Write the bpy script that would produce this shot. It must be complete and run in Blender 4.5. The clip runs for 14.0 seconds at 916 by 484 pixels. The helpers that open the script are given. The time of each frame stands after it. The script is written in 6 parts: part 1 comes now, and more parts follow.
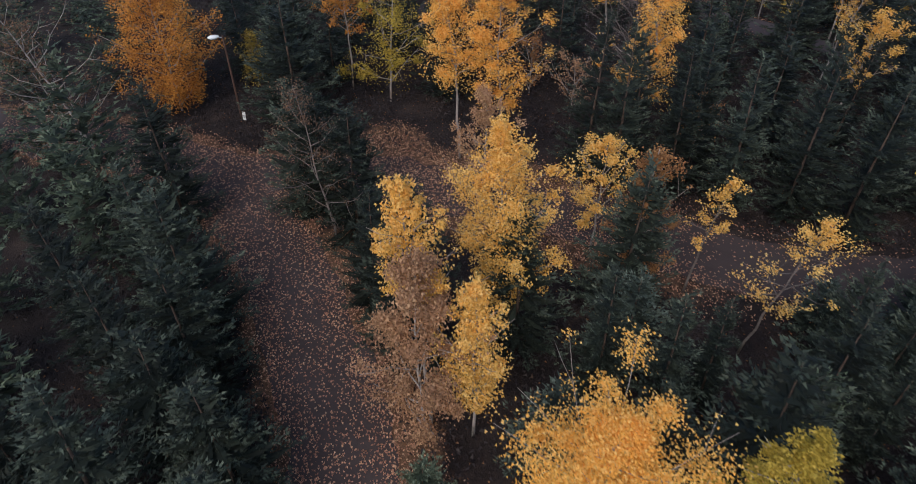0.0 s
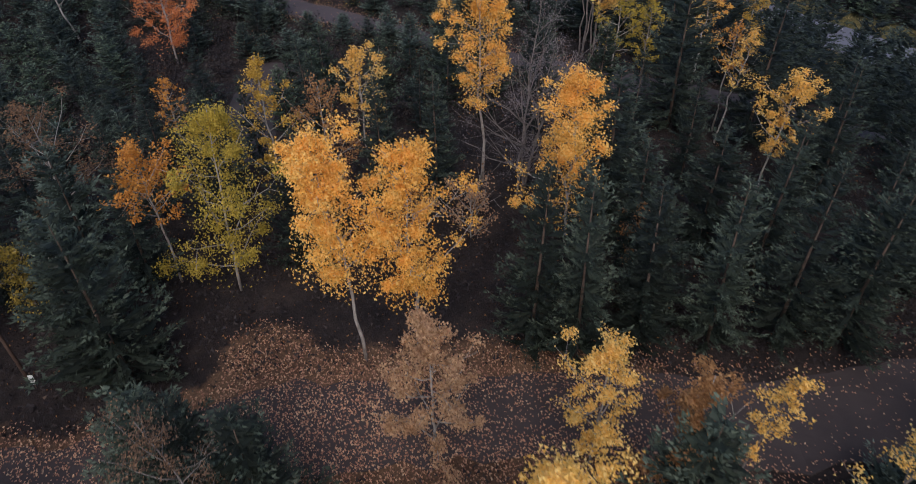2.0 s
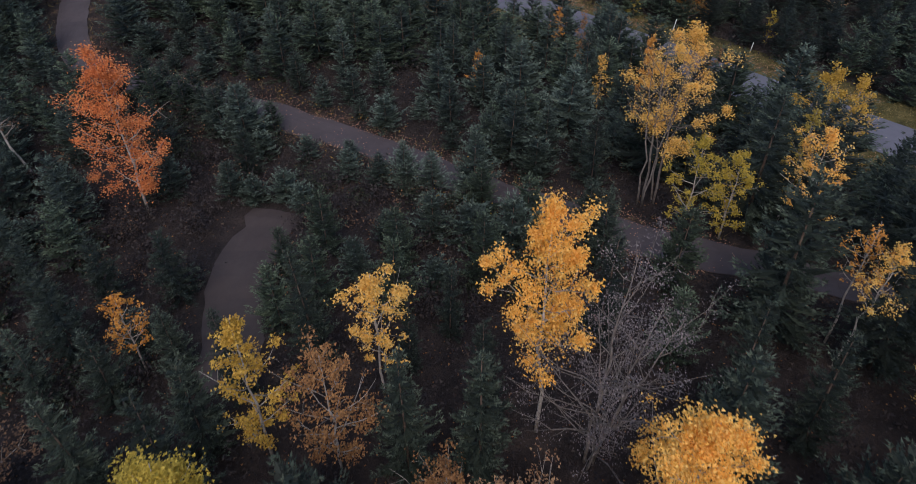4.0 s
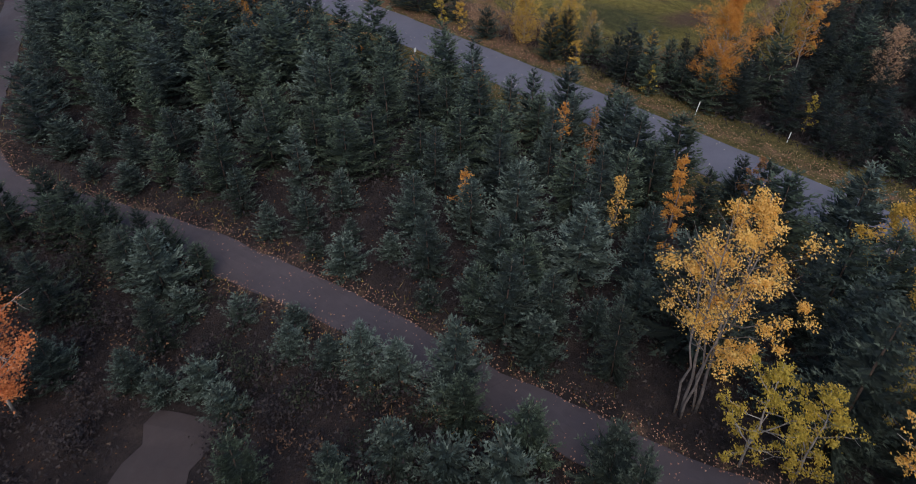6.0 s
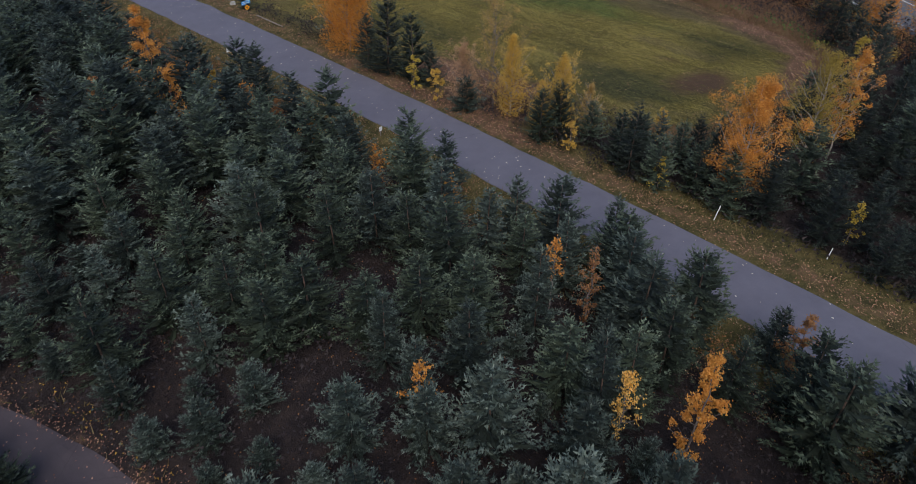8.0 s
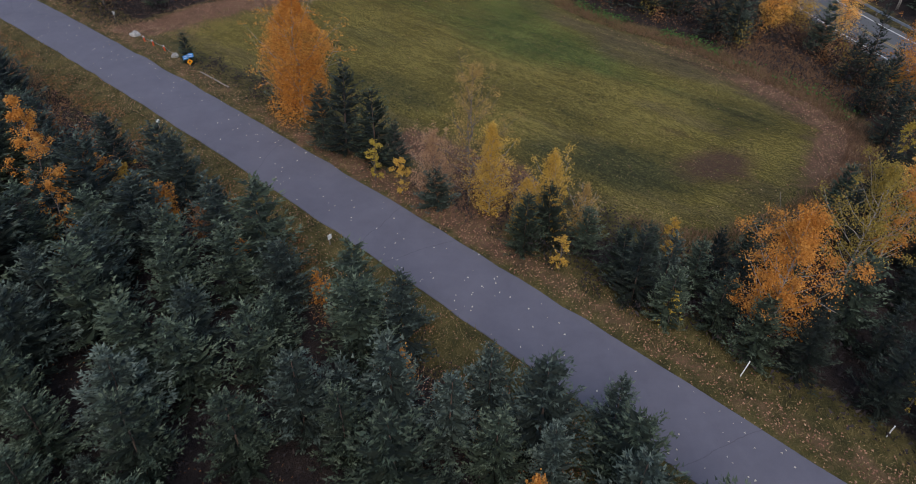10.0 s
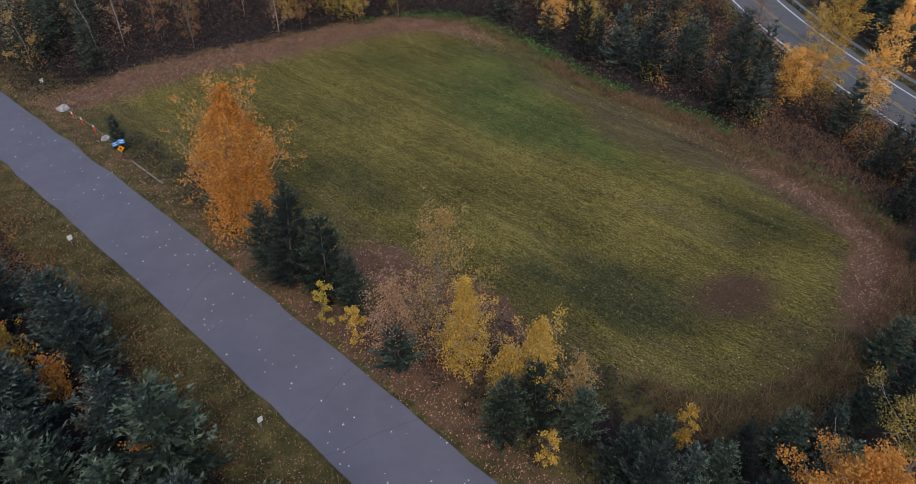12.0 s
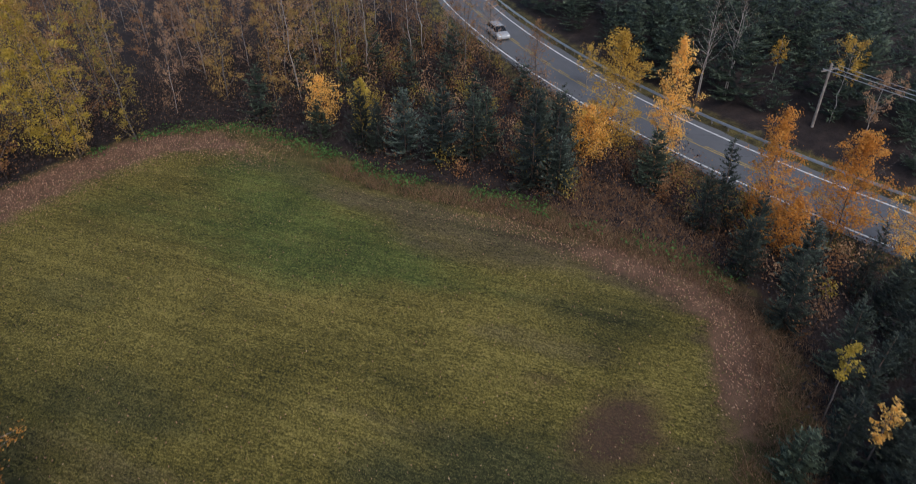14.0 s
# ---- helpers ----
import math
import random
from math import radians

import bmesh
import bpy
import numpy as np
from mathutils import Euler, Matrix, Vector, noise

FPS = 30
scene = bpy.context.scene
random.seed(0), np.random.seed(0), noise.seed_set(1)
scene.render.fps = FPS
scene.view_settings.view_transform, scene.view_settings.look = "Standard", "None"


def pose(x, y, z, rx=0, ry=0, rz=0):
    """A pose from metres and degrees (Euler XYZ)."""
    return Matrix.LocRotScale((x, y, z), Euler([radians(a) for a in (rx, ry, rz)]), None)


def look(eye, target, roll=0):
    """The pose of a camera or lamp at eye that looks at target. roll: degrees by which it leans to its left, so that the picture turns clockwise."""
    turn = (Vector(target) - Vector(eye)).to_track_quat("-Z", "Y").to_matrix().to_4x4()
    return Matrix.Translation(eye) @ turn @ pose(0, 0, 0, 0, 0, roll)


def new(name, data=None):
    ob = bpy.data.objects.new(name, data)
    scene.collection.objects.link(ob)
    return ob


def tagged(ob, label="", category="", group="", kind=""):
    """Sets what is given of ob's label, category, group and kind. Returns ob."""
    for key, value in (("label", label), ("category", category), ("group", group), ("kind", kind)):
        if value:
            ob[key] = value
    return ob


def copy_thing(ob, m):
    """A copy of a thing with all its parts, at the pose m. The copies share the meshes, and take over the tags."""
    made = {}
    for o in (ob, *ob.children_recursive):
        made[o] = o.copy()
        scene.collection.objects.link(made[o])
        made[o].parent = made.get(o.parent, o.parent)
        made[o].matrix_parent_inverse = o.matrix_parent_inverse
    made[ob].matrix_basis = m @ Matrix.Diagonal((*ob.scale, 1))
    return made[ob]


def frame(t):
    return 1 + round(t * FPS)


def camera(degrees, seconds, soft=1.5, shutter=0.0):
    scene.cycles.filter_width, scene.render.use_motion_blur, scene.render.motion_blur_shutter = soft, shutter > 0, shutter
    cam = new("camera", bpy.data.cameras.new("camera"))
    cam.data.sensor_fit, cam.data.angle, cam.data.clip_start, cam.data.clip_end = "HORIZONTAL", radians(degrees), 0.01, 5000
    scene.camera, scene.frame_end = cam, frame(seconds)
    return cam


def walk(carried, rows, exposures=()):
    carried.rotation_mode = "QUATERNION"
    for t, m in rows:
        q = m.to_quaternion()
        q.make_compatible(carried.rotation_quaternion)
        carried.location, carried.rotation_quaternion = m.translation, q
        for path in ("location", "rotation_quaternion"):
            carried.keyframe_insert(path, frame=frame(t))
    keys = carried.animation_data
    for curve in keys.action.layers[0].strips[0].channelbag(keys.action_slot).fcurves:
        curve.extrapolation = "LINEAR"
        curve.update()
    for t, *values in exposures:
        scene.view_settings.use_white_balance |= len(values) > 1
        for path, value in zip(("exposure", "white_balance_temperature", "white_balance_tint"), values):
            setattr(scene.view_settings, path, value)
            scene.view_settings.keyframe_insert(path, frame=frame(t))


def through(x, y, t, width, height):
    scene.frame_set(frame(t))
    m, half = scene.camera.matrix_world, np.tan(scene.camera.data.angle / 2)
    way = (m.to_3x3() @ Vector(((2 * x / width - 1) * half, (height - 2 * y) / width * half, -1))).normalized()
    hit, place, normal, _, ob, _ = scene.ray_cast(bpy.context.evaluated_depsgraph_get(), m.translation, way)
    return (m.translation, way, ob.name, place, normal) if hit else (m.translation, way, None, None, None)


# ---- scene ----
# Camera: a drone that flies level over a wooded slope and turns twice to its right.
cam = camera(66.2, 14.0, soft=0.75, shutter=0.2)
METRES, EYE, TILT, LEAN, TURN = 90.0, 26.8, -42.0, 0.0, 0.0
ROWS = [
    (0.0, 0.0, 0.0, 0.0, 0.0, 0.0, 0.0),
    (0.5, -0.0104, 0.0239, 0.0189, -0.12, 0.47, 0.15),
    (0.7, -0.0151, 0.0335, 0.0277, -7.5, 0.21, 8.52),
    (0.9, -0.0198, 0.0432, 0.0366, -15.31, -1.58, 14.52),
    (1.0, -0.0222, 0.048, 0.041, -15.58, -1.63, 14.51),
    (1.5, -0.0275, 0.0737, 0.0634, -15.39, -1.25, 14.38),
    (2.0, -0.028, 0.0978, 0.0887, -15.55, -1.11, 14.5),
    (2.5, -0.024, 0.1194, 0.1164, -15.58, -0.84, 14.42),
    (3.0, -0.017, 0.1404, 0.1447, -15.57, -0.68, 14.36),
    (3.5, -0.0077, 0.1622, 0.1715, -15.75, -0.58, 14.38),
    (4.0, 0.0041, 0.186, 0.195, -15.7, -0.46, 14.3),
    (6.5, 0.0796, 0.304, 0.299, -16.05, 1.06, 13.88),
    (7.0, 0.0968, 0.3269, 0.3212, -16.14, 1.12, 13.85),
    (7.5, 0.1142, 0.3499, 0.3435, -16.26, 1.16, 13.83),
    (8.0, 0.1321, 0.373, 0.3659, -16.35, 1.15, 13.82),
    (10.5, 0.2187, 0.4868, 0.4768, -17.12, 1.11, 13.43),
    (11.0, 0.2357, 0.5076, 0.5014, -17.25, 1.04, 13.34),
    (11.5, 0.2519, 0.5241, 0.5292, -17.43, 1.0, 13.26),
    (12.0, 0.2681, 0.5444, 0.5524, -17.61, 1.04, 13.27),
    (12.5, 0.2848, 0.5664, 0.5737, -17.74, 1.04, 13.28),
    (12.7, 0.2940, 0.5746, 0.5813, -17.93, 1.06, 13.59),
    (12.8, 0.2986, 0.5787, 0.5852, -19.0, 0.81, 14.73),
    (12.9, 0.3033, 0.5828, 0.5890, -22.4, -0.3, 18.0),
    (13.0, 0.3079, 0.5869, 0.5928, -26.75, -1.7, 22.07),
    (13.1, 0.3102, 0.5916, 0.5979, -30.16, -3.15, 24.58),
    (13.2, 0.3124, 0.5962, 0.6030, -32.97, -4.42, 26.55),
    (13.5, 0.3191, 0.6103, 0.6184, -33.75, -4.8, 26.99),
    (13.7, 0.3274, 0.6192, 0.6278, -33.85, -4.55, 27.03),
    (14.0, 0.3398, 0.6326, 0.6419, -34.0, -2.17, 27.08),
]
LIGHT = [(0.0, 0.0), (14.0, 0.0)]
walk(cam, [(t, pose(0, 0, EYE, TILT, LEAN, TURN) @ pose(METRES * x, METRES * y, METRES * z, 90 + pitch, roll, yaw)) for t, x, y, z, yaw, pitch, roll in ROWS], LIGHT)

# ---- sky and light: an overcast dusk ----
world = bpy.data.worlds.new("overcast_sky")
scene.world = world
world.use_nodes = True
wt = world.node_tree
sky = wt.nodes.new("ShaderNodeTexSky")
sky.sky_type, sky.sun_disc = "NISHITA", False
sky.sun_elevation, sky.sun_rotation = radians(38), radians(200)
sky.air_density, sky.dust_density, sky.ozone_density = 1.0, 1.2, 1.5
wt.links.new(sky.outputs[0], wt.nodes["Background"].inputs[0])
wt.nodes["Background"].inputs[1].default_value = 0.167
sun = new("sun", bpy.data.lights.new("sun", "SUN"))
sun.data.energy, sun.data.angle, sun.data.color = 1.8, radians(40), (1.0, 0.95, 0.89)
sun.matrix_world = look((0, 0, 60), (0 + math.sin(radians(200)) * -40, math.cos(radians(200)) * -40, 60 - 45))


# ---- materials ----
def graph(name):
    m = bpy.data.materials.new(name)
    m.use_nodes = True
    t = m.node_tree
    bsdf = t.nodes["Principled BSDF"]
    bsdf.inputs["Specular IOR Level"].default_value = 0.25
    return m, t, bsdf


def node(t, kind, **inputs):
    n = t.nodes.new(kind)
    for k, v in inputs.items():
        key = int(k[1:]) if k[0] == "i" and k[1:].isdigit() else k
        if isinstance(v, bpy.types.NodeSocket):
            t.links.new(v, n.inputs[key])
        else:
            n.inputs[key].default_value = v
    return n


def ramp(t, fac, stops):
    n = node(t, "ShaderNodeValToRGB", Fac=fac)
    e = n.color_ramp.elements
    while len(e) < len(stops):
        e.new(0.5)
    for el, (p, c) in zip(e, stops):
        el.position, el.color = p, (*c, 1)
    return n.outputs[0]


def mix(t, fac, a, b, blend="MIX"):
    n = t.nodes.new("ShaderNodeMix")
    n.data_type, n.blend_type = "RGBA", blend
    for i, v in ((0, fac), (6, a), (7, b)):
        if isinstance(v, bpy.types.NodeSocket):
            t.links.new(v, n.inputs[i])
        else:
            n.inputs[i].default_value = v if i == 0 else (*v, 1)
    return n.outputs[2]


def calc(t, op, a, b=0.0, clamp=False):
    n = t.nodes.new("ShaderNodeMath")
    n.operation, n.use_clamp = op, clamp
    for i, v in ((0, a), (1, b)):
        if isinstance(v, bpy.types.NodeSocket):
            t.links.new(v, n.inputs[i])
        else:
            n.inputs[i].default_value = v
    return n.outputs[0]


def world_place(t):
    return t.nodes.new("ShaderNodeNewGeometry").outputs["Position"]


def noisy(t, scale, detail=4.0, rough=0.55, stretch=None, where=None):
    p = where or world_place(t)
    if stretch:
        mp = node(t, "ShaderNodeMapping", Vector=p)
        mp.inputs["Rotation"].default_value = (0, 0, stretch[0])
        mp.inputs["Scale"].default_value = [1 / k for k in stretch[1]]
        mp.vector_type = "TEXTURE"
        p = mp.outputs[0]
    return node(t, "ShaderNodeTexNoise", Vector=p, Scale=scale, Detail=detail, Roughness=rough).outputs[0]


def bumped(t, bsdf, height, strength, distance=0.02):
    n = node(t, "ShaderNodeBump", Height=height, Strength=strength, Distance=distance)
    t.links.new(n.outputs[0], bsdf.inputs["Normal"])


def spread(t, v, low, high):
    n = node(t, "ShaderNodeMapRange", i0=v, i1=low, i2=high)
    return n.outputs[0]


def surface(name, stops, scale=3.0, rough=0.85, bump=0.4, fine=40.0, metal=0.0, contrast=(0.3, 0.7)):
    """A plain surface: two scales of mottling and a fine relief."""
    m, t, b = graph(name)
    p = t.nodes.new("ShaderNodeTexCoord").outputs["Object"]
    v = noisy(t, scale, where=p)
    w = noisy(t, fine, where=p)
    c = ramp(t, spread(t, calc(t, "ADD", calc(t, "MULTIPLY", v, 0.65), calc(t, "MULTIPLY", w, 0.35)), *contrast), stops)
    t.links.new(c, b.inputs["Base Color"])
    b.inputs["Roughness"].default_value, b.inputs["Metallic"].default_value = rough, metal
    bumped(t, b, w, bump)
    return m


def leaf(name, stops, through=0.35, rough=0.65, crown_light=False):
    """Thin leaves: each leaf takes its own tint, each tree a shade of its own."""
    m, t, b = graph(name)
    isle = t.nodes.new("ShaderNodeNewGeometry").outputs["Random Per Island"]
    tree = t.nodes.new("ShaderNodeObjectInfo").outputs["Random"]
    patch = noisy(t, 0.9, 2.0)
    v = calc(t, "ADD", calc(t, "MULTIPLY", isle, 0.55), calc(t, "ADD", calc(t, "MULTIPLY", patch, 0.5), calc(t, "MULTIPLY", tree, 0.16)))
    if crown_light:
        # young growth paler, inner needles darker: crown light and shade put into the colour
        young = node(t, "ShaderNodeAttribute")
        young.attribute_name = "tip_light"
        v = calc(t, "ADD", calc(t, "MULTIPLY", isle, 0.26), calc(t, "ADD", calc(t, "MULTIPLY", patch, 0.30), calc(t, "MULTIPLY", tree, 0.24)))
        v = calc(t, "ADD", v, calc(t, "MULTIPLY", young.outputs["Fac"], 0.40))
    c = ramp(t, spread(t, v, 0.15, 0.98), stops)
    t.links.new(c, b.inputs["Base Color"])
    b.inputs["Roughness"].default_value = rough
    tr = node(t, "ShaderNodeBsdfTranslucent", Color=c)
    mx = node(t, "ShaderNodeMixShader", i0=through, i1=b.outputs[0], i2=tr.outputs[0])
    t.links.new(mx.outputs[0], t.nodes["Material Output"].inputs[0])
    return m


LEAF = {
    "yellow": leaf("yellow_leaves", [(0, (0.46, 0.22, 0.04)), (0.4, (0.88, 0.51, 0.12)), (1, (0.97, 0.70, 0.27))], 0.42),
    "gold": leaf("golden_leaves", [(0, (0.50, 0.19, 0.03)), (0.4, (0.94, 0.50, 0.10)), (1, (0.98, 0.69, 0.25))], 0.42),
    "orange": leaf("orange_leaves", [(0, (0.30, 0.105, 0.02)), (0.5, (0.62, 0.26, 0.05)), (1, (0.78, 0.41, 0.10))]),
    "red": leaf("red_orange_leaves", [(0, (0.32, 0.08, 0.03)), (0.5, (0.70, 0.22, 0.075)), (1, (0.84, 0.38, 0.15))]),
    "olive": leaf("olive_leaves", [(0, (0.13, 0.10, 0.025)), (0.5, (0.32, 0.23, 0.05)), (1, (0.54, 0.38, 0.09))]),
    "lime": leaf("yellow_green_leaves", [(0, (0.17, 0.135, 0.025)), (0.5, (0.47, 0.335, 0.052)), (1, (0.69, 0.49, 0.10))]),
    "mustard": leaf("mustard_leaves", [(0, (0.28, 0.15, 0.03)), (0.5, (0.58, 0.35, 0.06)), (1, (0.80, 0.53, 0.13))]),
    "straw": leaf("straw_brown_leaves", [(0, (0.20, 0.11, 0.04)), (0.5, (0.41, 0.25, 0.08)), (1, (0.60, 0.40, 0.14))]),
    "twig": leaf("bare_twigs", [(0, (0.07, 0.055, 0.06)), (0.5, (0.15, 0.12, 0.125)), (1, (0.30, 0.25, 0.25))], 0.0),
    "rust": leaf("rust_leaves", [(0, (0.12, 0.06, 0.03)), (0.5, (0.30, 0.14, 0.06)), (1, (0.48, 0.25, 0.10))]),
    "tan": leaf("tan_leaves", [(0, (0.20, 0.11, 0.065)), (0.5, (0.44, 0.245, 0.14)), (1, (0.64, 0.41, 0.23))]),
    "brown": leaf("brown_leaves", [(0, (0.06, 0.04, 0.03)), (0.5, (0.15, 0.09, 0.06)), (1, (0.30, 0.16, 0.085))]),
    "herb": leaf("green_herb_leaves", [(0, (0.026, 0.052, 0.020)), (0.5, (0.074, 0.165, 0.042)), (1, (0.17, 0.28, 0.08))]),
    "litter": leaf("fallen_leaves", [(0, (0.17, 0.075, 0.055)), (0.4, (0.42, 0.20, 0.13)), (0.75, (0.62, 0.35, 0.21)), (1, (0.76, 0.56, 0.36))], 0.1),
    "pale": leaf("pale_fallen_leaves", [(0, (0.45, 0.38, 0.26)), (1, (0.75, 0.70, 0.58))], 0.1),
    "grass": leaf("dry_grass", [(0, (0.05, 0.045, 0.017)), (0.5, (0.14, 0.11, 0.042)), (1, (0.30, 0.22, 0.10))], 0.25),
    "lawn": leaf("lawn_grass", [(0, (0.03, 0.036, 0.012)), (0.5, (0.12, 0.105, 0.03)), (1, (0.36, 0.28, 0.11))], 0.25),
    "sedge": leaf("rust_brown_grass", [(0, (0.10, 0.055, 0.035)), (0.5, (0.21, 0.12, 0.07)), (1, (0.34, 0.21, 0.12))], 0.25),
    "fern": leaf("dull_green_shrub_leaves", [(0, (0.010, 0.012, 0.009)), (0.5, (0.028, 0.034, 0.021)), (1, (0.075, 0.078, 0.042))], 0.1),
    # purplish shade between the trees is put into this leaf colour
    "brush": leaf("shade_toned_undergrowth", [(0, (0.011, 0.009, 0.0105)), (0.5, (0.030, 0.022, 0.024)), (0.92, (0.055, 0.042, 0.038)), (1, (0.10, 0.062, 0.040))], 0.1),
}
NEEDLE = {
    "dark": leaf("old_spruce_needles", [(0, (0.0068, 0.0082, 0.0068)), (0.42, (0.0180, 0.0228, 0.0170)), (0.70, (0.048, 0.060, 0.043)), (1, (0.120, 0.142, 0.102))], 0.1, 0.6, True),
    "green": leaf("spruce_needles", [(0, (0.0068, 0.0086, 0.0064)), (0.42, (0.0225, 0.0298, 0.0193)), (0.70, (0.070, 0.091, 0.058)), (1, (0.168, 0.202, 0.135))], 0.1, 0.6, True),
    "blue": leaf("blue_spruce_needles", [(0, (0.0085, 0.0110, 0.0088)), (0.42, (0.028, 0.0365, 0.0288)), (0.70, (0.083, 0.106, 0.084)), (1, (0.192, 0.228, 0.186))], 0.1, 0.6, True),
}
PALE_BARK = surface("pale_birch_bark", [(0, (0.08, 0.065, 0.06)), (0.35, (0.26, 0.22, 0.20)), (1, (0.48, 0.43, 0.40))], 2.5, 0.8, 0.5, 22)
GREY_BARK = surface("grey_bark", [(0, (0.07, 0.057, 0.052)), (1, (0.24, 0.20, 0.185))], 3, 0.85, 0.5, 22)
DARK_BARK = surface("dark_spruce_bark", [(0, (0.04, 0.028, 0.022)), (1, (0.13, 0.09, 0.07))], 4, 0.9, 0.6, 25)
WHITE_PAINT = surface("white_paint", [(0, (0.6, 0.6, 0.58)), (1, (0.82, 0.82, 0.8))], 2, 0.5, 0.1)
WORN_WHITE = surface("worn_white_road_paint", [(0, (0.30, 0.30, 0.30)), (0.4, (0.62, 0.62, 0.60)), (1, (0.80, 0.80, 0.78))], 1.5, 0.7, 0.2, 9)
WORN_YELLOW = surface("worn_yellow_road_paint", [(0, (0.22, 0.16, 0.06)), (1, (0.55, 0.38, 0.10))], 1.5, 0.7, 0.2, 9)
BLUE_PAINT = surface("blue_sign_paint", [(0, (0.03, 0.22, 0.55)), (1, (0.06, 0.32, 0.75))], 2, 0.4, 0.05)
ORANGE_PAINT = surface("orange_sign_paint", [(0, (0.75, 0.26, 0.01)), (1, (0.9, 0.36, 0.02))], 2, 0.4, 0.05)
RED_PAINT = surface("orange_red_plastic", [(0, (0.55, 0.06, 0.02)), (1, (0.75, 0.12, 0.03))], 2, 0.5, 0.05)
BLACK_PAINT = surface("black_paint", [(0, (0.01, 0.01, 0.012)), (1, (0.03, 0.03, 0.03))], 2, 0.5, 0.05)
STEEL = surface("galvanised_steel", [(0, (0.30, 0.31, 0.33)), (1, (0.52, 0.53, 0.55))], 2, 0.45, 0.1, 20, 0.8)
WOOD = surface("weathered_pole_wood", [(0, (0.16, 0.13, 0.11)), (1, (0.36, 0.31, 0.28))], 2, 0.85, 0.5, 20)
POLE_WOOD = surface("reddish_pole_wood", [(0, (0.05, 0.03, 0.025)), (1, (0.11, 0.065, 0.05))], 2, 0.85, 0.5, 20)
ROCK = surface("pale_boulder_rock", [(0, (0.22, 0.21, 0.20)), (1, (0.55, 0.53, 0.50))], 3, 0.9, 0.8, 12)
WIRE = surface("dark_wire", [(0, (0.03, 0.03, 0.03)), (1, (0.07, 0.07, 0.07))], 2, 0.6, 0.05)
CAR_PAINT = surface("silver_white_car_paint", [(0, (0.34, 0.35, 0.37)), (1, (0.46, 0.47, 0.49))], 1, 0.25, 0.02, 8)
RUBBER = surface("tyre_rubber", [(0, (0.015, 0.015, 0.015)), (1, (0.04, 0.04, 0.04))], 5, 0.9, 0.3)
GLASS_DARK = surface("tinted_car_glass", [(0, (0.012, 0.014, 0.018)), (1, (0.02, 0.024, 0.03))], 2, 0.05, 0.0)
LAMP_LENS = surface("frosted_lamp_lens", [(0, (0.75, 0.76, 0.78)), (1, (0.85, 0.86, 0.88))], 2, 0.3, 0.05)
TAIL_RED = surface("red_lamp_plastic", [(0, (0.3, 0.01, 0.01)), (1, (0.45, 0.02, 0.02))], 2, 0.3, 0.02)


def asphalt(name, low, high, crack=0.25):
    """Rolled asphalt: grain, worn lanes of tone along the way, patches and thin cracks."""
    m, t, b = graph(name)
    grain = noisy(t, 45, 3)
    broad = noisy(t, 0.35, 4)
    stain = noisy(t, 1.6, 5, 0.65)
    v = calc(t, "ADD", calc(t, "MULTIPLY", grain, 0.3), calc(t, "ADD", calc(t, "MULTIPLY", broad, 0.4), calc(t, "MULTIPLY", stain, 0.3)))
    c = ramp(t, spread(t, v, 0.3, 0.7), [(0, low), (1, high)])
    warp = node(t, "ShaderNodeVectorMath", i0=world_place(t), i1=node(t, "ShaderNodeTexNoise", Vector=world_place(t), Scale=0.35, Detail=5.0).outputs[1])
    cell = t.nodes.new("ShaderNodeTexVoronoi")
    cell.feature = "DISTANCE_TO_EDGE"
    cell.inputs["Scale"].default_value = 0.075
    t.links.new(warp.outputs[0], cell.inputs["Vector"])
    line = calc(t, "LESS_THAN", cell.outputs["Distance"], 0.0016)
    c = mix(t, calc(t, "MULTIPLY", line, crack), c, tuple(0.35 * k for k in low))
    t.links.new(c, b.inputs["Base Color"])
    b.inputs["Roughness"].default_value = 0.8
    bumped(t, b, grain, 0.25)
    return m


ROAD = asphalt("grey_asphalt", (0.118, 0.112, 0.141), (0.168, 0.159, 0.196))
HIGHWAY = asphalt("highway_asphalt", (0.10, 0.10, 0.108), (0.145, 0.145, 0.155), 0.3)
TRAIL = asphalt("worn_trail_gravel", (0.046, 0.034, 0.034), (0.080, 0.060, 0.058), 0.1)
TRAIL_ASPHALT = asphalt("worn_trail_asphalt", (0.062, 0.048, 0.053), (0.106, 0.084, 0.090), 0.15)


STREAK = -61.0


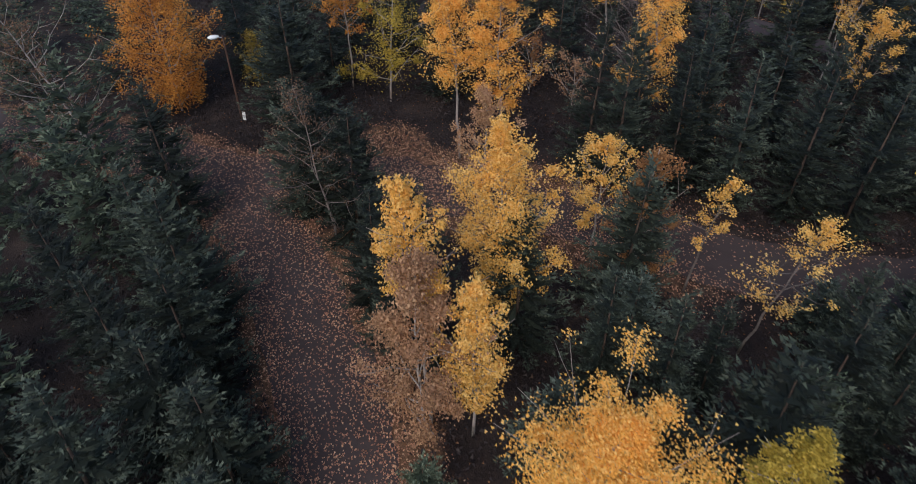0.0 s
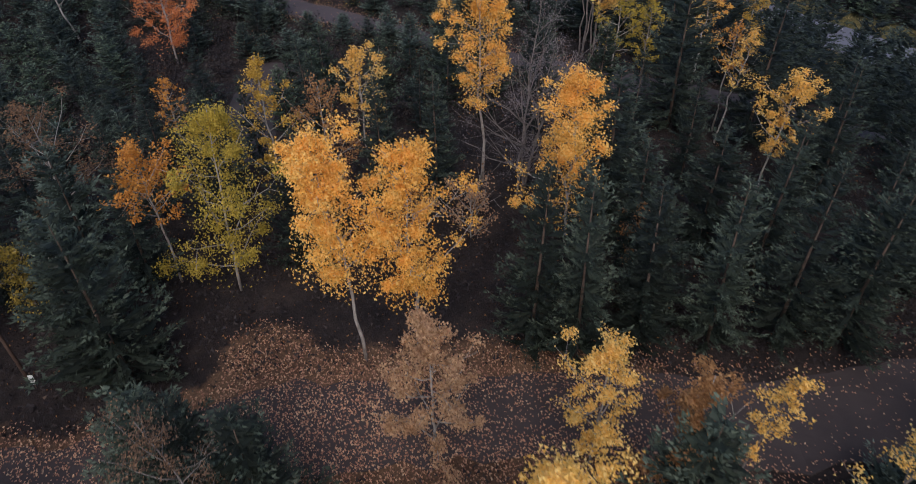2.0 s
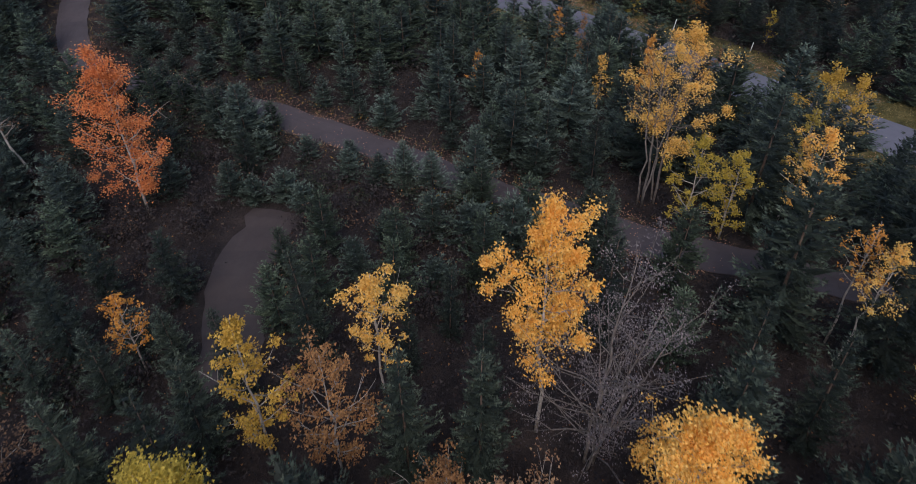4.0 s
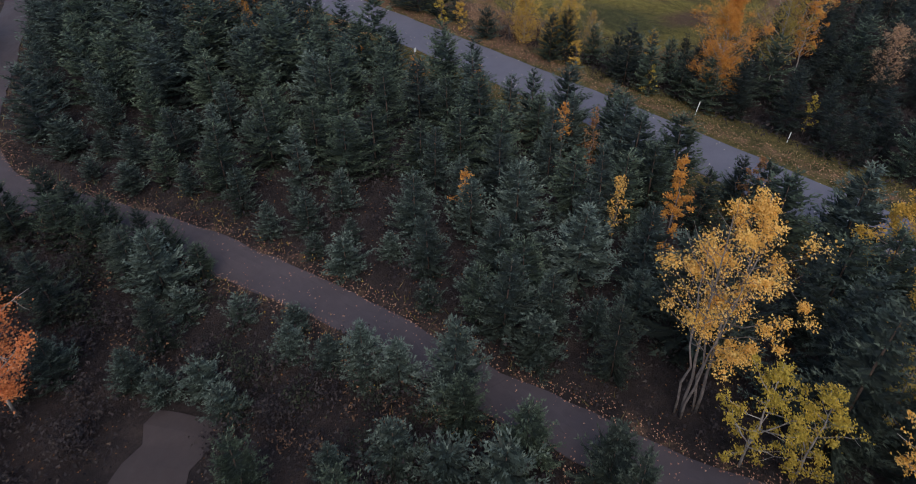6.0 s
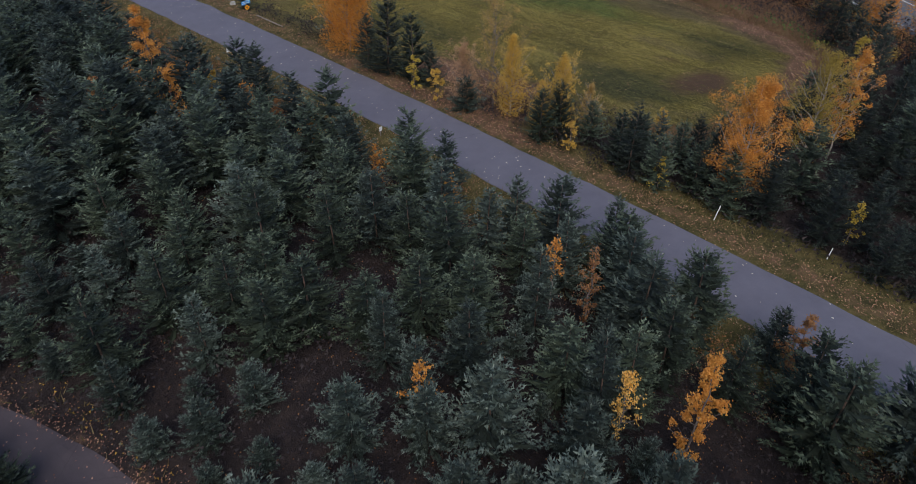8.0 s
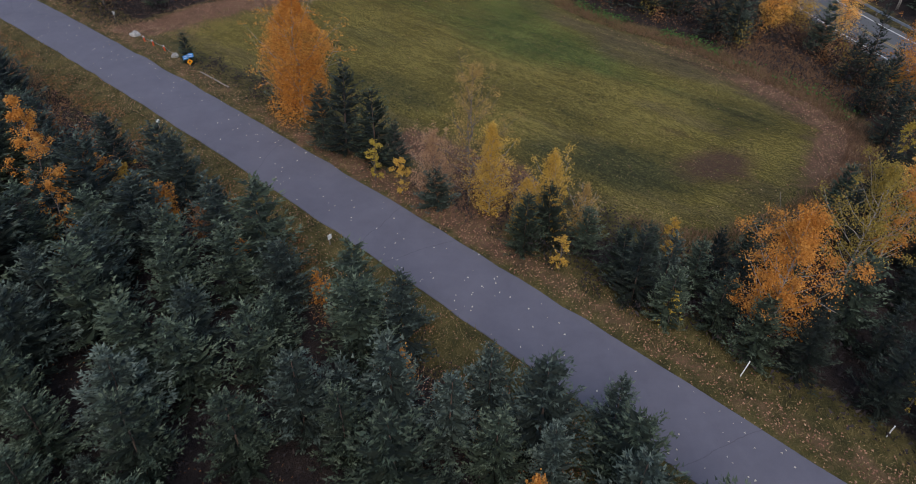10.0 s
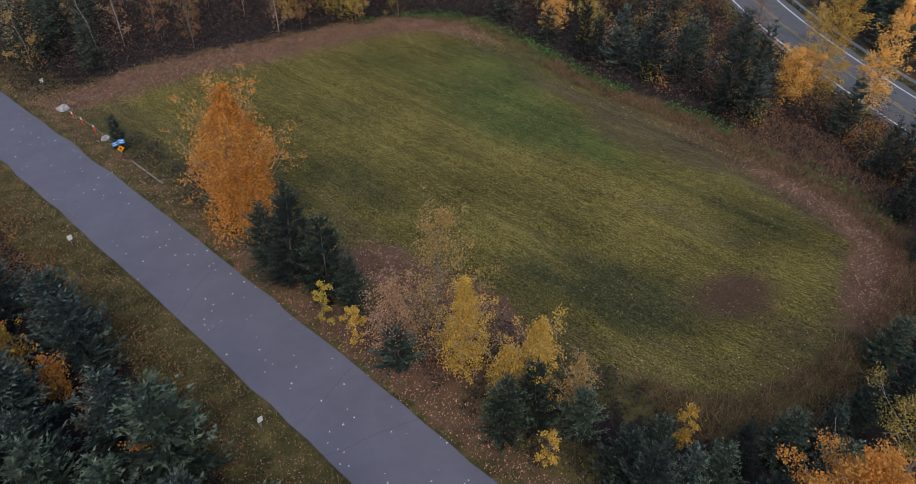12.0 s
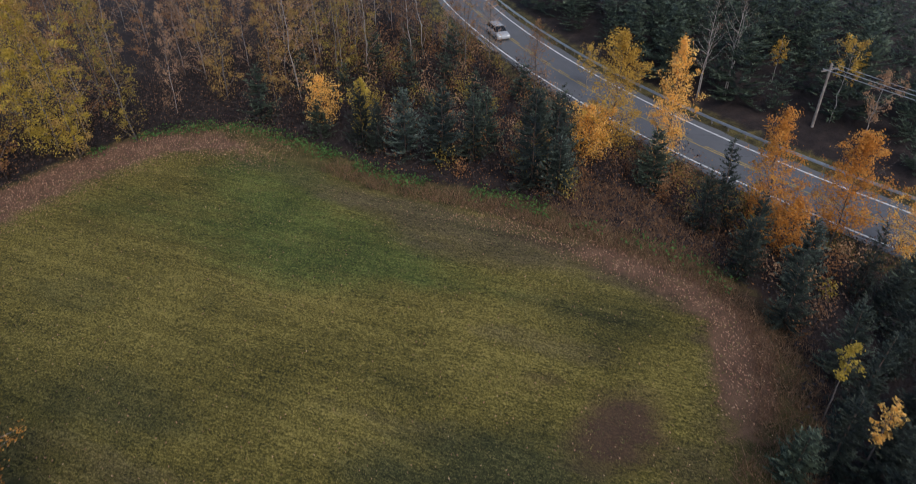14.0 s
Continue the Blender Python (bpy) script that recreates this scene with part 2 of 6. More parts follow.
def soil():
    """Forest floor, mown lawn, rough verge and leaf litter on one ground, by the plan of the place."""
    m, t, b = graph("ground_cover")
    big, mid, fine = noisy(t, 0.12, 3), noisy(t, 0.8, 5, 0.6), noisy(t, 9, 5, 0.7)
    zone = {k: node(t, "ShaderNodeAttribute") for k in ("lawn", "verge", "litter", "worn", "lush", "fresh", "faded")}
    for k, n in zone.items():
        n.attribute_name = k
    zone = {k: n.outputs["Fac"] for k, n in zone.items()}
    # the floor's dark tones carry bluish tree shade as colour
    floor = ramp(t, spread(t, calc(t, "ADD", calc(t, "MULTIPLY", mid, 0.6), calc(t, "MULTIPLY", fine, 0.4)), 0.3, 0.7),
                 [(0, (0.012, 0.009, 0.0095)), (0.5, (0.032, 0.023, 0.022)), (1, (0.070, 0.048, 0.040))])
    way = radians(STREAK)
    streak = noisy(t, 0.5, 4, 0.6, stretch=(way, (0.16, 2.2, 1)))
    hair = noisy(t, 9, 6, 0.85, stretch=(way, (0.65, 1.5, 1)))
    straw = noisy(t, 2.6, 6, 0.75, stretch=(way, (0.45, 2.4, 1)))
    parts = [calc(t, "MULTIPLY", spread(t, n, low, high), k) for n, low, high, k in ((big, 0.35, 0.65, 0.14), (streak, 0.3, 0.7, 0.15), (straw, 0.36, 0.64, 0.27), (hair, 0.41, 0.59, 0.56))]
    v = calc(t, "ADD", calc(t, "ADD", parts[0], parts[1]), calc(t, "ADD", parts[2], parts[3]))
    shade = spread(t, v, 0.14, 0.90)
    lawn = ramp(t, shade, [(0, (0.010, 0.011, 0.0045)), (0.3, (0.046, 0.042, 0.009)), (0.6, (0.134, 0.105, 0.020)), (1, (0.38, 0.295, 0.085))])
    # fresh green sward, faded dun sward and thick dark sward, each with ragged borders
    blotch = calc(t, "ADD", calc(t, "MULTIPLY", noisy(t, 0.33, 5, 0.62, stretch=(way, (0.55, 1.7, 1))), 0.7), calc(t, "MULTIPLY", straw, 0.5))

    def sward(k, low, high):
        return spread(t, calc(t, "ADD", zone[k], calc(t, "MULTIPLY", calc(t, "SUBTRACT", blotch, 0.6), 1.6)), low, high)

    lawn = mix(t, calc(t, "MULTIPLY", sward("fresh", 0.25, 0.95), 0.85), lawn, ramp(t, shade, [(0, (0.007, 0.011, 0.0045)), (0.35, (0.032, 0.050, 0.012)), (0.65, (0.074, 0.102, 0.021)), (1, (0.21, 0.24, 0.060))]))
    lawn = mix(t, calc(t, "MULTIPLY", sward("faded", 0.3, 0.9), 0.8), lawn, ramp(t, shade, [(0, (0.018, 0.014, 0.009)), (0.4, (0.062, 0.047, 0.025)), (0.7, (0.110, 0.083, 0.046)), (1, (0.23, 0.175, 0.105))]))
    lawn = mix(t, calc(t, "MULTIPLY", sward("lush", 0.3, 0.9), 0.9), lawn, ramp(t, shade, [(0, (0.005, 0.007, 0.0035)), (0.4, (0.022, 0.026, 0.010)), (0.7, (0.048, 0.052, 0.018)), (1, (0.15, 0.135, 0.050))]))
    verge = ramp(t, spread(t, calc(t, "ADD", calc(t, "MULTIPLY", mid, 0.6), calc(t, "MULTIPLY", fine, 0.4)), 0.32, 0.68),
                 [(0, (0.022, 0.021, 0.009)), (0.45, (0.082, 0.070, 0.023)), (1, (0.21, 0.155, 0.058))])
    leaves = ramp(t, spread(t, calc(t, "ADD", calc(t, "MULTIPLY", noisy(t, 14, 4, 0.7), 0.6), calc(t, "MULTIPLY", mid, 0.4)), 0.3, 0.7),
                  [(0, (0.045, 0.026, 0.018)), (0.5, (0.145, 0.080, 0.050)), (1, (0.27, 0.16, 0.095))])

    def edge(k):
        return spread(t, calc(t, "ADD", zone[k], calc(t, "MULTIPLY", calc(t, "SUBTRACT", calc(t, "ADD", calc(t, "MULTIPLY", mid, 0.6), calc(t, "MULTIPLY", fine, 0.4)), 0.5), 1.5)), 0.35, 0.65)

    c = mix(t, edge("verge"), floor, verge)
    c = mix(t, edge("lawn"), c, lawn)
    c = mix(t, calc(t, "MULTIPLY", sward("worn", 0.2, 0.85), 0.9), c, mix(t, spread(t, hair, 0.32, 0.68), (0.028, 0.019, 0.015), (0.14, 0.072, 0.046)))
    c = mix(t, edge("litter"), c, leaves)
    t.links.new(c, b.inputs["Base Color"])
    b.inputs["Roughness"].default_value = 0.95
    bumped(t, b, calc(t, "ADD", calc(t, "MULTIPLY", fine, 0.6), noisy(t, 30, 3)), 0.9, 0.06)
    return m


SOIL = soil()


# ---- plan of the place ----
def smooth(points, step=0.8):
    """A curve through the points of the plan."""
    p = np.array([(2 * points[0][0] - points[1][0], 2 * points[0][1] - points[1][1]), *points, (2 * points[-1][0] - points[-2][0], 2 * points[-1][1] - points[-2][1])], float)
    out = []
    for i in range(1, len(p) - 2):
        n = max(2, int(np.hypot(*(p[i + 1] - p[i])) / step))
        for k in range(n):
            u = k / n
            out.append(0.5 * (2 * p[i] + (p[i + 1] - p[i - 1]) * u + (2 * p[i - 1] - 5 * p[i] + 4 * p[i + 1] - p[i + 2]) * u * u + (3 * p[i] - 3 * p[i + 1] + p[i + 2] - p[i - 1]) * u ** 3))
    out.append(p[-2])
    return np.array(out)


def away(x, y, line):
    """Distance of points of the plan from a curve."""
    x, y = np.broadcast_arrays(np.asarray(x, np.float32), np.asarray(y, np.float32))
    best = np.full(x.shape, 1e18, np.float32)
    for (ax, ay), (bx, by) in zip(line[:-1].astype(np.float32), line[1:].astype(np.float32)):
        ex, ey = bx - ax, by - ay
        px, py = x - ax, y - ay
        u = np.clip((px * ex + py * ey) / (ex * ex + ey * ey), 0, 1)
        px -= u * ex
        py -= u * ey
        best = np.minimum(best, px * px + py * py)
    return np.sqrt(best)


def within(x, y, ring):
    """Which points of the plan lie inside a closed curve."""
    inside = np.zeros(np.shape(x), bool)
    for (x0, y0), (x1, y1) in zip(ring, np.roll(ring, -1, 0)):
        if y0 != y1:
            inside ^= ((y0 > y) != (y1 > y)) & (x < (x1 - x0) * (y - y0) / (y1 - y0) + x0)
    return inside


def step(a, b, v):
    u = np.clip((np.asarray(v, float) - a) / (b - a), 0, 1)
    return u * u * (3 - 2 * u)


def road_x(y):
    return 65.26 - 0.3358 * y - 0.000693 * np.asarray(y, float) ** 2


def highway_x(y):
    return 88.3 + 0.0038 * np.maximum(np.asarray(y, float) - 96, 0) ** 2


ROAD_HALF, HIGHWAY_HALF, HIGHWAY_Z = 2.45, 4.1, -1.0
road_line = np.array([(road_x(y), y) for y in np.arange(-60, 260, 1.5)])
highway_line = np.array([(highway_x(y), y) for y in np.arange(-60, 215, 1.5)])
trail_main = smooth([(-1.5, -2), (-3.0, 8), (-4.2, 13.9), (-5.8, 17.6), (-7.6, 21.8), (-10.8, 26.3), (-14, 28.6), (-20, 30.5), (-30, 32), (-45, 33)])
trail_cross = smooth([(-10.8, 26.8), (-6, 27.2), (-1.3, 26.2), (3, 24.9), (6.5, 23.6), (10.5, 21.5), (13.4, 20.4), (17, 19.9), (22, 19.2), (32, 17.5), (48, 12)])
trail_low = smooth([(-9, 110), (-9.2, 96), (-9.4, 86), (-8.4, 79.8), (-6.2, 75.9), (-2, 72.3), (2, 68.5), (5.8, 63.9), (9.4, 59.2), (12.5, 53.8), (14.8, 50.4), (18.4, 45), (24, 40), (31, 34), (42, 26)])
trail_spur = smooth([(1.9, 55.6), (0.5, 53.5), (-0.7, 50.6), (-1.2, 48.2), (-1.6, 46.0), (-2.4, 43.4)])
LEAFY_GAP = smooth([(-1.5, 26.5), (-2.6, 28.4), (-3.3, 30.2)])
FIELD = smooth([(14, 136.3), (21.9, 140.3), (32.1, 142.4), (40.4, 144.2), (47.2, 145), (53.4, 143), (56.6, 138), (60.1, 123.4), (64.6, 114.9), (67, 107.2), (68.7, 99.6),
                (67.6, 94.1), (62, 89.8), (54.3, 87.6), (47.6, 87.6), (41, 94), (34, 103.5), (28.2, 114), (20, 127), (14, 136.3)])
RIM_NORTH = smooth([(14, 136.3), (21.9, 140.3), (32.1, 142.4), (40.4, 144.2), (47.2, 145), (53.4, 143), (56.6, 138)])
TRAILS = ((trail_main, 1.75), (trail_cross, 1.75), (trail_low, 1.2), (trail_spur, 1.35))


def ground_z(x, y):
    """Height of the ground: a wooded bench, a slope down to the road, the level field, and the highway's bank."""
    x, y = np.broadcast_arrays(np.asarray(x, float), np.asarray(y, float))
    d = (road_x(y) - x) * 0.89
    z = 0.9 + (5.7 - 1.7 * step(38, 64, y)) * step(4.5, 26, d)
    z = np.where(d < 0, 0.9 - 0.9 * step(3, 9, -d), z)
    hw = np.abs(x - highway_x(y)) * 0.93
    z = np.maximum(z, 0) + (HIGHWAY_Z - z) * (1 - step(5.6, 15, hw)) * (d < -12)
    rough = 0.10 * np.sin(0.9 * x + 1.3 * np.sin(0.5 * y)) * np.sin(0.8 * y + 0.7) + 0.05 * np.sin(2.3 * x + y) * np.sin(2.1 * y - 0.6 * x)
    return z + rough * step(3.0, 6.0, np.abs(d)) * step(6, 8, hw) * 0.8


def near_way(x, y):
    """Distance beyond the edge of the nearest road, trail or highway (negative on it)."""
    v = np.minimum(np.abs(x - road_x(y)) * 0.9 - ROAD_HALF, np.abs(x - highway_x(y)) * 0.92 - HIGHWAY_HALF)
    for line, half in TRAILS:
        v = np.minimum(v, away(x, y, line) - half)
    return v


# ---- mesh helpers ----
def mesh_object(name, verts, faces, material, smooth_faces=False):
    me = bpy.data.meshes.new(name)
    me.from_pydata([tuple(v) for v in verts], [], faces)
    me.materials.append(material)
    if smooth_faces:
        me.polygons.foreach_set("use_smooth", [True] * len(me.polygons))
    me.update()
    return new(name, me)


def loose_object(name, corners, material, tip_light=None):
    """One mesh of loose leaves, needle sprays or blades; corners: (pieces, corners of a piece, 3)."""
    n, k = corners.shape[:2]
    me = bpy.data.meshes.new(name)
    me.vertices.add(n * k)
    me.vertices.foreach_set("co", np.ascontiguousarray(corners, np.float32).ravel())
    me.loops.add(n * k)
    me.loops.foreach_set("vertex_index", np.arange(n * k, dtype=np.int32))
    me.polygons.add(n)
    me.polygons.foreach_set("loop_start", np.arange(0, n * k, k, dtype=np.int32))
    me.update(calc_edges=True)
    if tip_light is not None:
        me.attributes.new("tip_light", "FLOAT", "POINT").data.foreach_set("value", np.repeat(np.asarray(tip_light, np.float32), k))
    me.materials.append(material)
    return new(name, me)


def under(parent, ob, label=""):
    ob.parent = parent
    return tagged(ob, label)


def part(name, bm, material, parent, label=""):
    me = bpy.data.meshes.new(name)
    bm.to_mesh(me)
    bm.free()
    me.materials.append(material)
    return under(parent, new(name, me), label)


def thing(name, m, label, category, group="", kind=""):
    ob = new(name)
    ob.empty_display_size = 0.3
    ob.matrix_basis = m
    return tagged(ob, label, category, group, kind)


def tube(points, radii, sides, verts, faces):
    """Adds a tapered round bar along the points to verts and faces."""
    points = np.asarray(points, float)
    first = len(verts)
    for i, (p, r) in enumerate(zip(points, radii)):
        d = points[min(i + 1, len(points) - 1)] - points[max(i - 1, 0)]
        d = d / (np.linalg.norm(d) + 1e-9)
        a = np.cross(d, (0.31, 0.95, 0.05))
        a /= np.linalg.norm(a) + 1e-9
        b = np.cross(d, a)
        for k in range(sides):
            w = 2 * math.pi * k / sides
            verts.append(p + r * (math.cos(w) * a + math.sin(w) * b))
    for i in range(len(points) - 1):
        for k in range(sides):
            q = first + i * sides
            faces.append((q + k, q + (k + 1) % sides, q + sides + (k + 1) % sides, q + sides + k))
    faces.append(tuple(first + k for k in reversed(range(sides))))
    faces.append(tuple(first + (len(points) - 1) * sides + k for k in range(sides)))


def box(bm, x0, y0, z0, x1, y1, z1, bevel=0.0):
    m = Matrix.Translation(((x0 + x1) / 2, (y0 + y1) / 2, (z0 + z1) / 2)) @ Matrix.Diagonal((x1 - x0, y1 - y0, z1 - z0, 1))
    made = bmesh.ops.create_cube(bm, size=1, matrix=m)
    if bevel:
        edges = list({e for v in made["verts"] for e in v.link_edges})
        bmesh.ops.bevel(bm, geom=edges, offset=bevel, segments=2, affect="EDGES")


def rod(bm, a, b, r0, r1, sides=10):
    a, b = Vector(a), Vector(b)
    m = Matrix.Translation((a + b) / 2) @ (b - a).to_track_quat("Z", "Y").to_matrix().to_4x4()
    bmesh.ops.create_cone(bm, cap_ends=True, segments=sides, radius1=r0, radius2=r1, depth=(b - a).length, matrix=m)


def leaf_blades(centres, size, rng, upright=0.35, long=1.25):
    """Three-cornered leaves about the centres, turned every way, their faces somewhat upward."""
    n = len(centres)
    nor = rng.normal(size=(n, 3))
    nor /= np.linalg.norm(nor, axis=1)[:, None]
    nor[:, 2] = np.abs(nor[:, 2]) + upright
    nor /= np.linalg.norm(nor, axis=1)[:, None]
    a = np.cross(nor, rng.normal(size=(n, 3)))
    a /= np.linalg.norm(a, axis=1)[:, None] + 1e-9
    b = np.cross(nor, a)
    s = size * rng.uniform(0.65, 1.3, n)[:, None]
    a, b = a * s * 0.5 * long, b * s * 0.5
    return np.stack([centres - a, centres + a * 0.7 + b, centres + a * 0.7 - b], 1)


# ---- ground ----
def lines(low, high, fine_low, fine_high, fine):
    far = [fine_low - 2 * 1.35 ** k for k in range(1, 22)]
    far = [v for v in far if v > low] + [low]
    back = [fine_high + 2 * 1.35 ** k for k in range(1, 22)]
    back = [v for v in back if v < high] + [high]
    return np.array(sorted(far) + list(np.arange(fine_low, fine_high, fine)) + back)


def build_ground():
    gx, gy = lines(-1500, 1500, -40, 118, 0.95), lines(-1500, 1700, -4, 178, 0.95)
    X, Y = np.meshgrid(gx, gy)
    Z = ground_z(X, Y)
    far = step(150, 500, np.hypot(X - 35, Y - 80))
    Z = Z * (1 - far)
    off = near_way(X, Y)
    Z = Z - 0.07 * (1 - step(-0.5, 0.0, off))
    nx, ny = len(gx), len(gy)
    idx = np.arange(nx * ny).reshape(ny, nx)
    faces = np.stack([idx[:-1, :-1], idx[:-1, 1:], idx[1:, 1:], idx[1:, :-1]], -1).reshape(-1, 4)
    ob = mesh_object("ground", np.stack([X, Y, Z], -1).reshape(-1, 3), faces.tolist(), SOIL, True)
    inside = np.where(within(X, Y, FIELD), 1, -1) * away(X, Y, FIELD)
    d = (road_x(Y) - X) * 0.89
    lawn = step(-0.8, 1.2, inside)
    verge = np.maximum(step(7.5, 5.0, d) * step(-9.5, -6.0, d), step(-5, -1, inside)) * (Y < 190)
    verge = np.maximum(verge, 0.55 * step(8.5, 6.5, np.abs(X - highway_x(Y))))
    rim = (0.55 * step(5.5, 1.0, away(X, Y, RIM_NORTH)) + 0.5 * step(2.6, 0.8, away(X, Y, RIM_NORTH))) * step(59, 52, X)
    rim = rim + step(2.9, 0.8, np.abs(inside - 0.7)) * np.clip(0.75 * step(57, 64, X) * step(110, 104, Y) + step(96, 90, Y) * 0.3, 0, 1)
    worn = 1.0 * step(4.6, 0.8, np.hypot((X - 54.4) / 1.2, (Y - 94.0) / 0.8)) + 0.3 * step(3.0, 1.0, np.hypot(X - 54.0, (Y - 99.5) / 0.6)) + 0.6 * step(4, 1, np.abs(away(X, Y, FIELD) - 1)) * step(60, 66, X)
    path = np.minimum(away(X, Y, trail_main), away(X, Y, trail_cross))
    litter = np.maximum(rim, np.where(X < -5, step(2.8, 1.8, path), step(4.2, 2.2, path)) * step(13, 6, X) * (Y < 36))
    litter = np.maximum(litter, step(2.4, 1.0, away(X, Y, LEAFY_GAP)))
    litter = np.maximum(litter, step(-6.3, -4.2, d) * step(-2.2, -2.8, d) * (0.46 + 0.24 * step(84, 90, Y) * step(112, 106, Y)) * (Y > 60) * (Y < 150))
    litter = np.maximum(litter, 0.7 * step(7, 3, np.hypot(X - 33.5, Y - 96.5)) * (d < -3))
    litter = np.maximum(litter, 0.8 * step(2.8, 1.3, np.abs(inside - 0.5)) * step(109, 106, Y) * step(89, 92, Y) * (X < 40))
    litter = np.maximum(litter, 0.35 * step(3.2, 1.6, away(X, Y, trail_low)))
    litter = np.maximum(litter, 0.45 * step(6.5, 4.0, np.hypot((X - 73.0) / 1.0, (Y - 106.5) / 1.5)) * (inside < -1.5) * (X < highway_x(Y) - 6))
    c, k = math.cos(radians(STREAK)), math.sin(radians(STREAK))

    def patch(x, y, along, across):
        """A soft-edged patch, longer along the mowing."""
        a, b = (X - x) * c + (Y - y) * k, (Y - y) * c - (X - x) * k
        return step(1.25, 0.35, np.hypot(a / along, b / across))

    lush = 0.75 * patch(44.5, 98.5, 7, 4.5) + 0.7 * patch(49.5, 95, 6, 4) + 0.6 * patch(61.5, 101, 8, 4.5) + 0.7 * patch(34.5, 115, 8, 3.5) + 0.55 * patch(36.5, 127, 6, 2.5) + 0.45 * patch(47, 105, 6, 1.6) + 0.5 * patch(63.5, 112, 8, 1.6) + 0.5 * patch(44, 118, 5, 1.2)
    fresh = 0.95 * patch(51.5, 121, 12, 6.5) + 0.8 * patch(54, 132, 9, 5) + 0.5 * patch(44, 135, 8, 4) + 0.4 * patch(57, 110, 8, 3)
    faded = 0.8 * patch(60.5, 112.5, 9, 3.5) + 0.6 * patch(56.5, 101.5, 7, 1.6) + 0.7 * patch(67, 100.5, 5, 2.5) + 0.5 * patch(46, 101.5, 8, 1.5) + 0.45 * patch(59, 122, 8, 1.6) + 0.5 * step(3.5, 1.0, np.abs(inside - 1.5))
    for key, v in (("lush", lush), ("fresh", fresh), ("faded", faded), ("lawn", lawn), ("verge", verge), ("litter", litter), ("worn", np.clip(worn, 0, 1))):
        at = ob.data.attributes.new(key, "FLOAT", "POINT")
        at.data.foreach_set("value", np.clip(v, 0, 1).astype(np.float32).ravel())
    tagged(ob, "dark forest floor, mown autumn field and rough grass verges", "ground", kind="structure")


build_ground()


def ribbon(name, line, half, material, label, lift=0.0, level=None, cross=6, wobble=0.05, seed=1):
    """A paved way draped on the ground, with a slight crown and broken edges that drop to the soil."""
    rng = np.random.default_rng(seed)
    tan = np.gradient(line, axis=0)
    tan /= np.linalg.norm(tan, axis=1)[:, None]
    nor = np.stack([-tan[:, 1], tan[:, 0]], 1)
    verts, faces = [], []
    offs = [-1, *np.linspace(-1, 1, cross + 1), 1]
    jl, jr = rng.normal(0, wobble, len(line)), rng.normal(0, wobble, len(line))
    for i, p in enumerate(line):
        for k, o in enumerate(offs):
            w = half + (jl[i] if o < 0 else jr[i]) * (abs(o) == 1)
            q = p + nor[i] * o * w
            z = level if level is not None else float(ground_z(*q))
            z += lift + 0.03 + 0.04 * (1 - o * o)
            verts.append((q[0], q[1], z - (0.16 if k in (0, len(offs) - 1) else 0)))
    m = len(offs)
    for i in range(len(line) - 1):
        for k in range(m - 1):
            a = i * m + k
            faces.append((a + 1, a, a + m, a + m + 1))
    ob = mesh_object(name, verts, faces, material)
    return tagged(ob, label, "road" if "trail" not in name else "trail", kind="structure")


ribbon("road", road_line, ROAD_HALF, ROAD, "narrow grey asphalt road with scattered pale leaves")
ribbon("road_highway", highway_line, HIGHWAY_HALF, HIGHWAY, "two-lane highway with white edge lines on a low bank", level=HIGHWAY_Z, wobble=0.08, seed=2)
ribbon("trail_main", trail_main, 1.75, TRAIL, "leaf-strewn gravel trail through the woods", wobble=0.14, seed=3)
ribbon("trail_cross", trail_cross, 1.75, TRAIL, "leaf-covered gravel trail crossing the woods", lift=0.012, wobble=0.14, seed=4)
ribbon("trail_low", trail_low, 1.2, TRAIL_ASPHALT, "worn asphalt trail between young spruces", wobble=0.035, seed=5)
ribbon("trail_spur", trail_spur, 1.35, TRAIL, "short side trail with bare worn surface", lift=-0.012, wobble=0.12, seed=6)


def painted_line(name, offset, width, material, label, dashes=None):
    """A painted line along the highway, of its own thickness on the asphalt."""
    verts, faces = [], []
    ys = np.arange(40, 212, 0.75)
    for i in range(len(ys) - 1):
        if dashes and (i % dashes[0]) >= dashes[1]:
            continue
        f = len(verts)
        for y in (ys[i], ys[i + 1]):
            slope = float(highway_x(y + 0.5) - highway_x(y - 0.5))
            k = math.hypot(1, slope)
            z = HIGHWAY_Z + 0.034 + 0.04 * (1 - (offset / HIGHWAY_HALF) ** 2)
            for o in (offset - width / 2, offset + width / 2):
                verts.append((float(highway_x(y)) + o / k, y - o * slope / k, z))
        faces.append((f, f + 1, f + 3, f + 2))
    tagged(mesh_object(name, verts, faces, material), label, "road marking", kind="structure")


painted_line("edge_line", -3.05, 0.2, WORN_WHITE, "worn white edge line on the highway")
painted_line("edge_line", 3.05, 0.2, WORN_WHITE, "worn white edge line on the highway")
painted_line("centre_line", -0.16, 0.13, WORN_YELLOW, "worn yellow centre line on the highway")
painted_line("centre_line", 0.16, 0.13, WORN_YELLOW, "worn yellow dashed centre line on the highway", (5, 3))


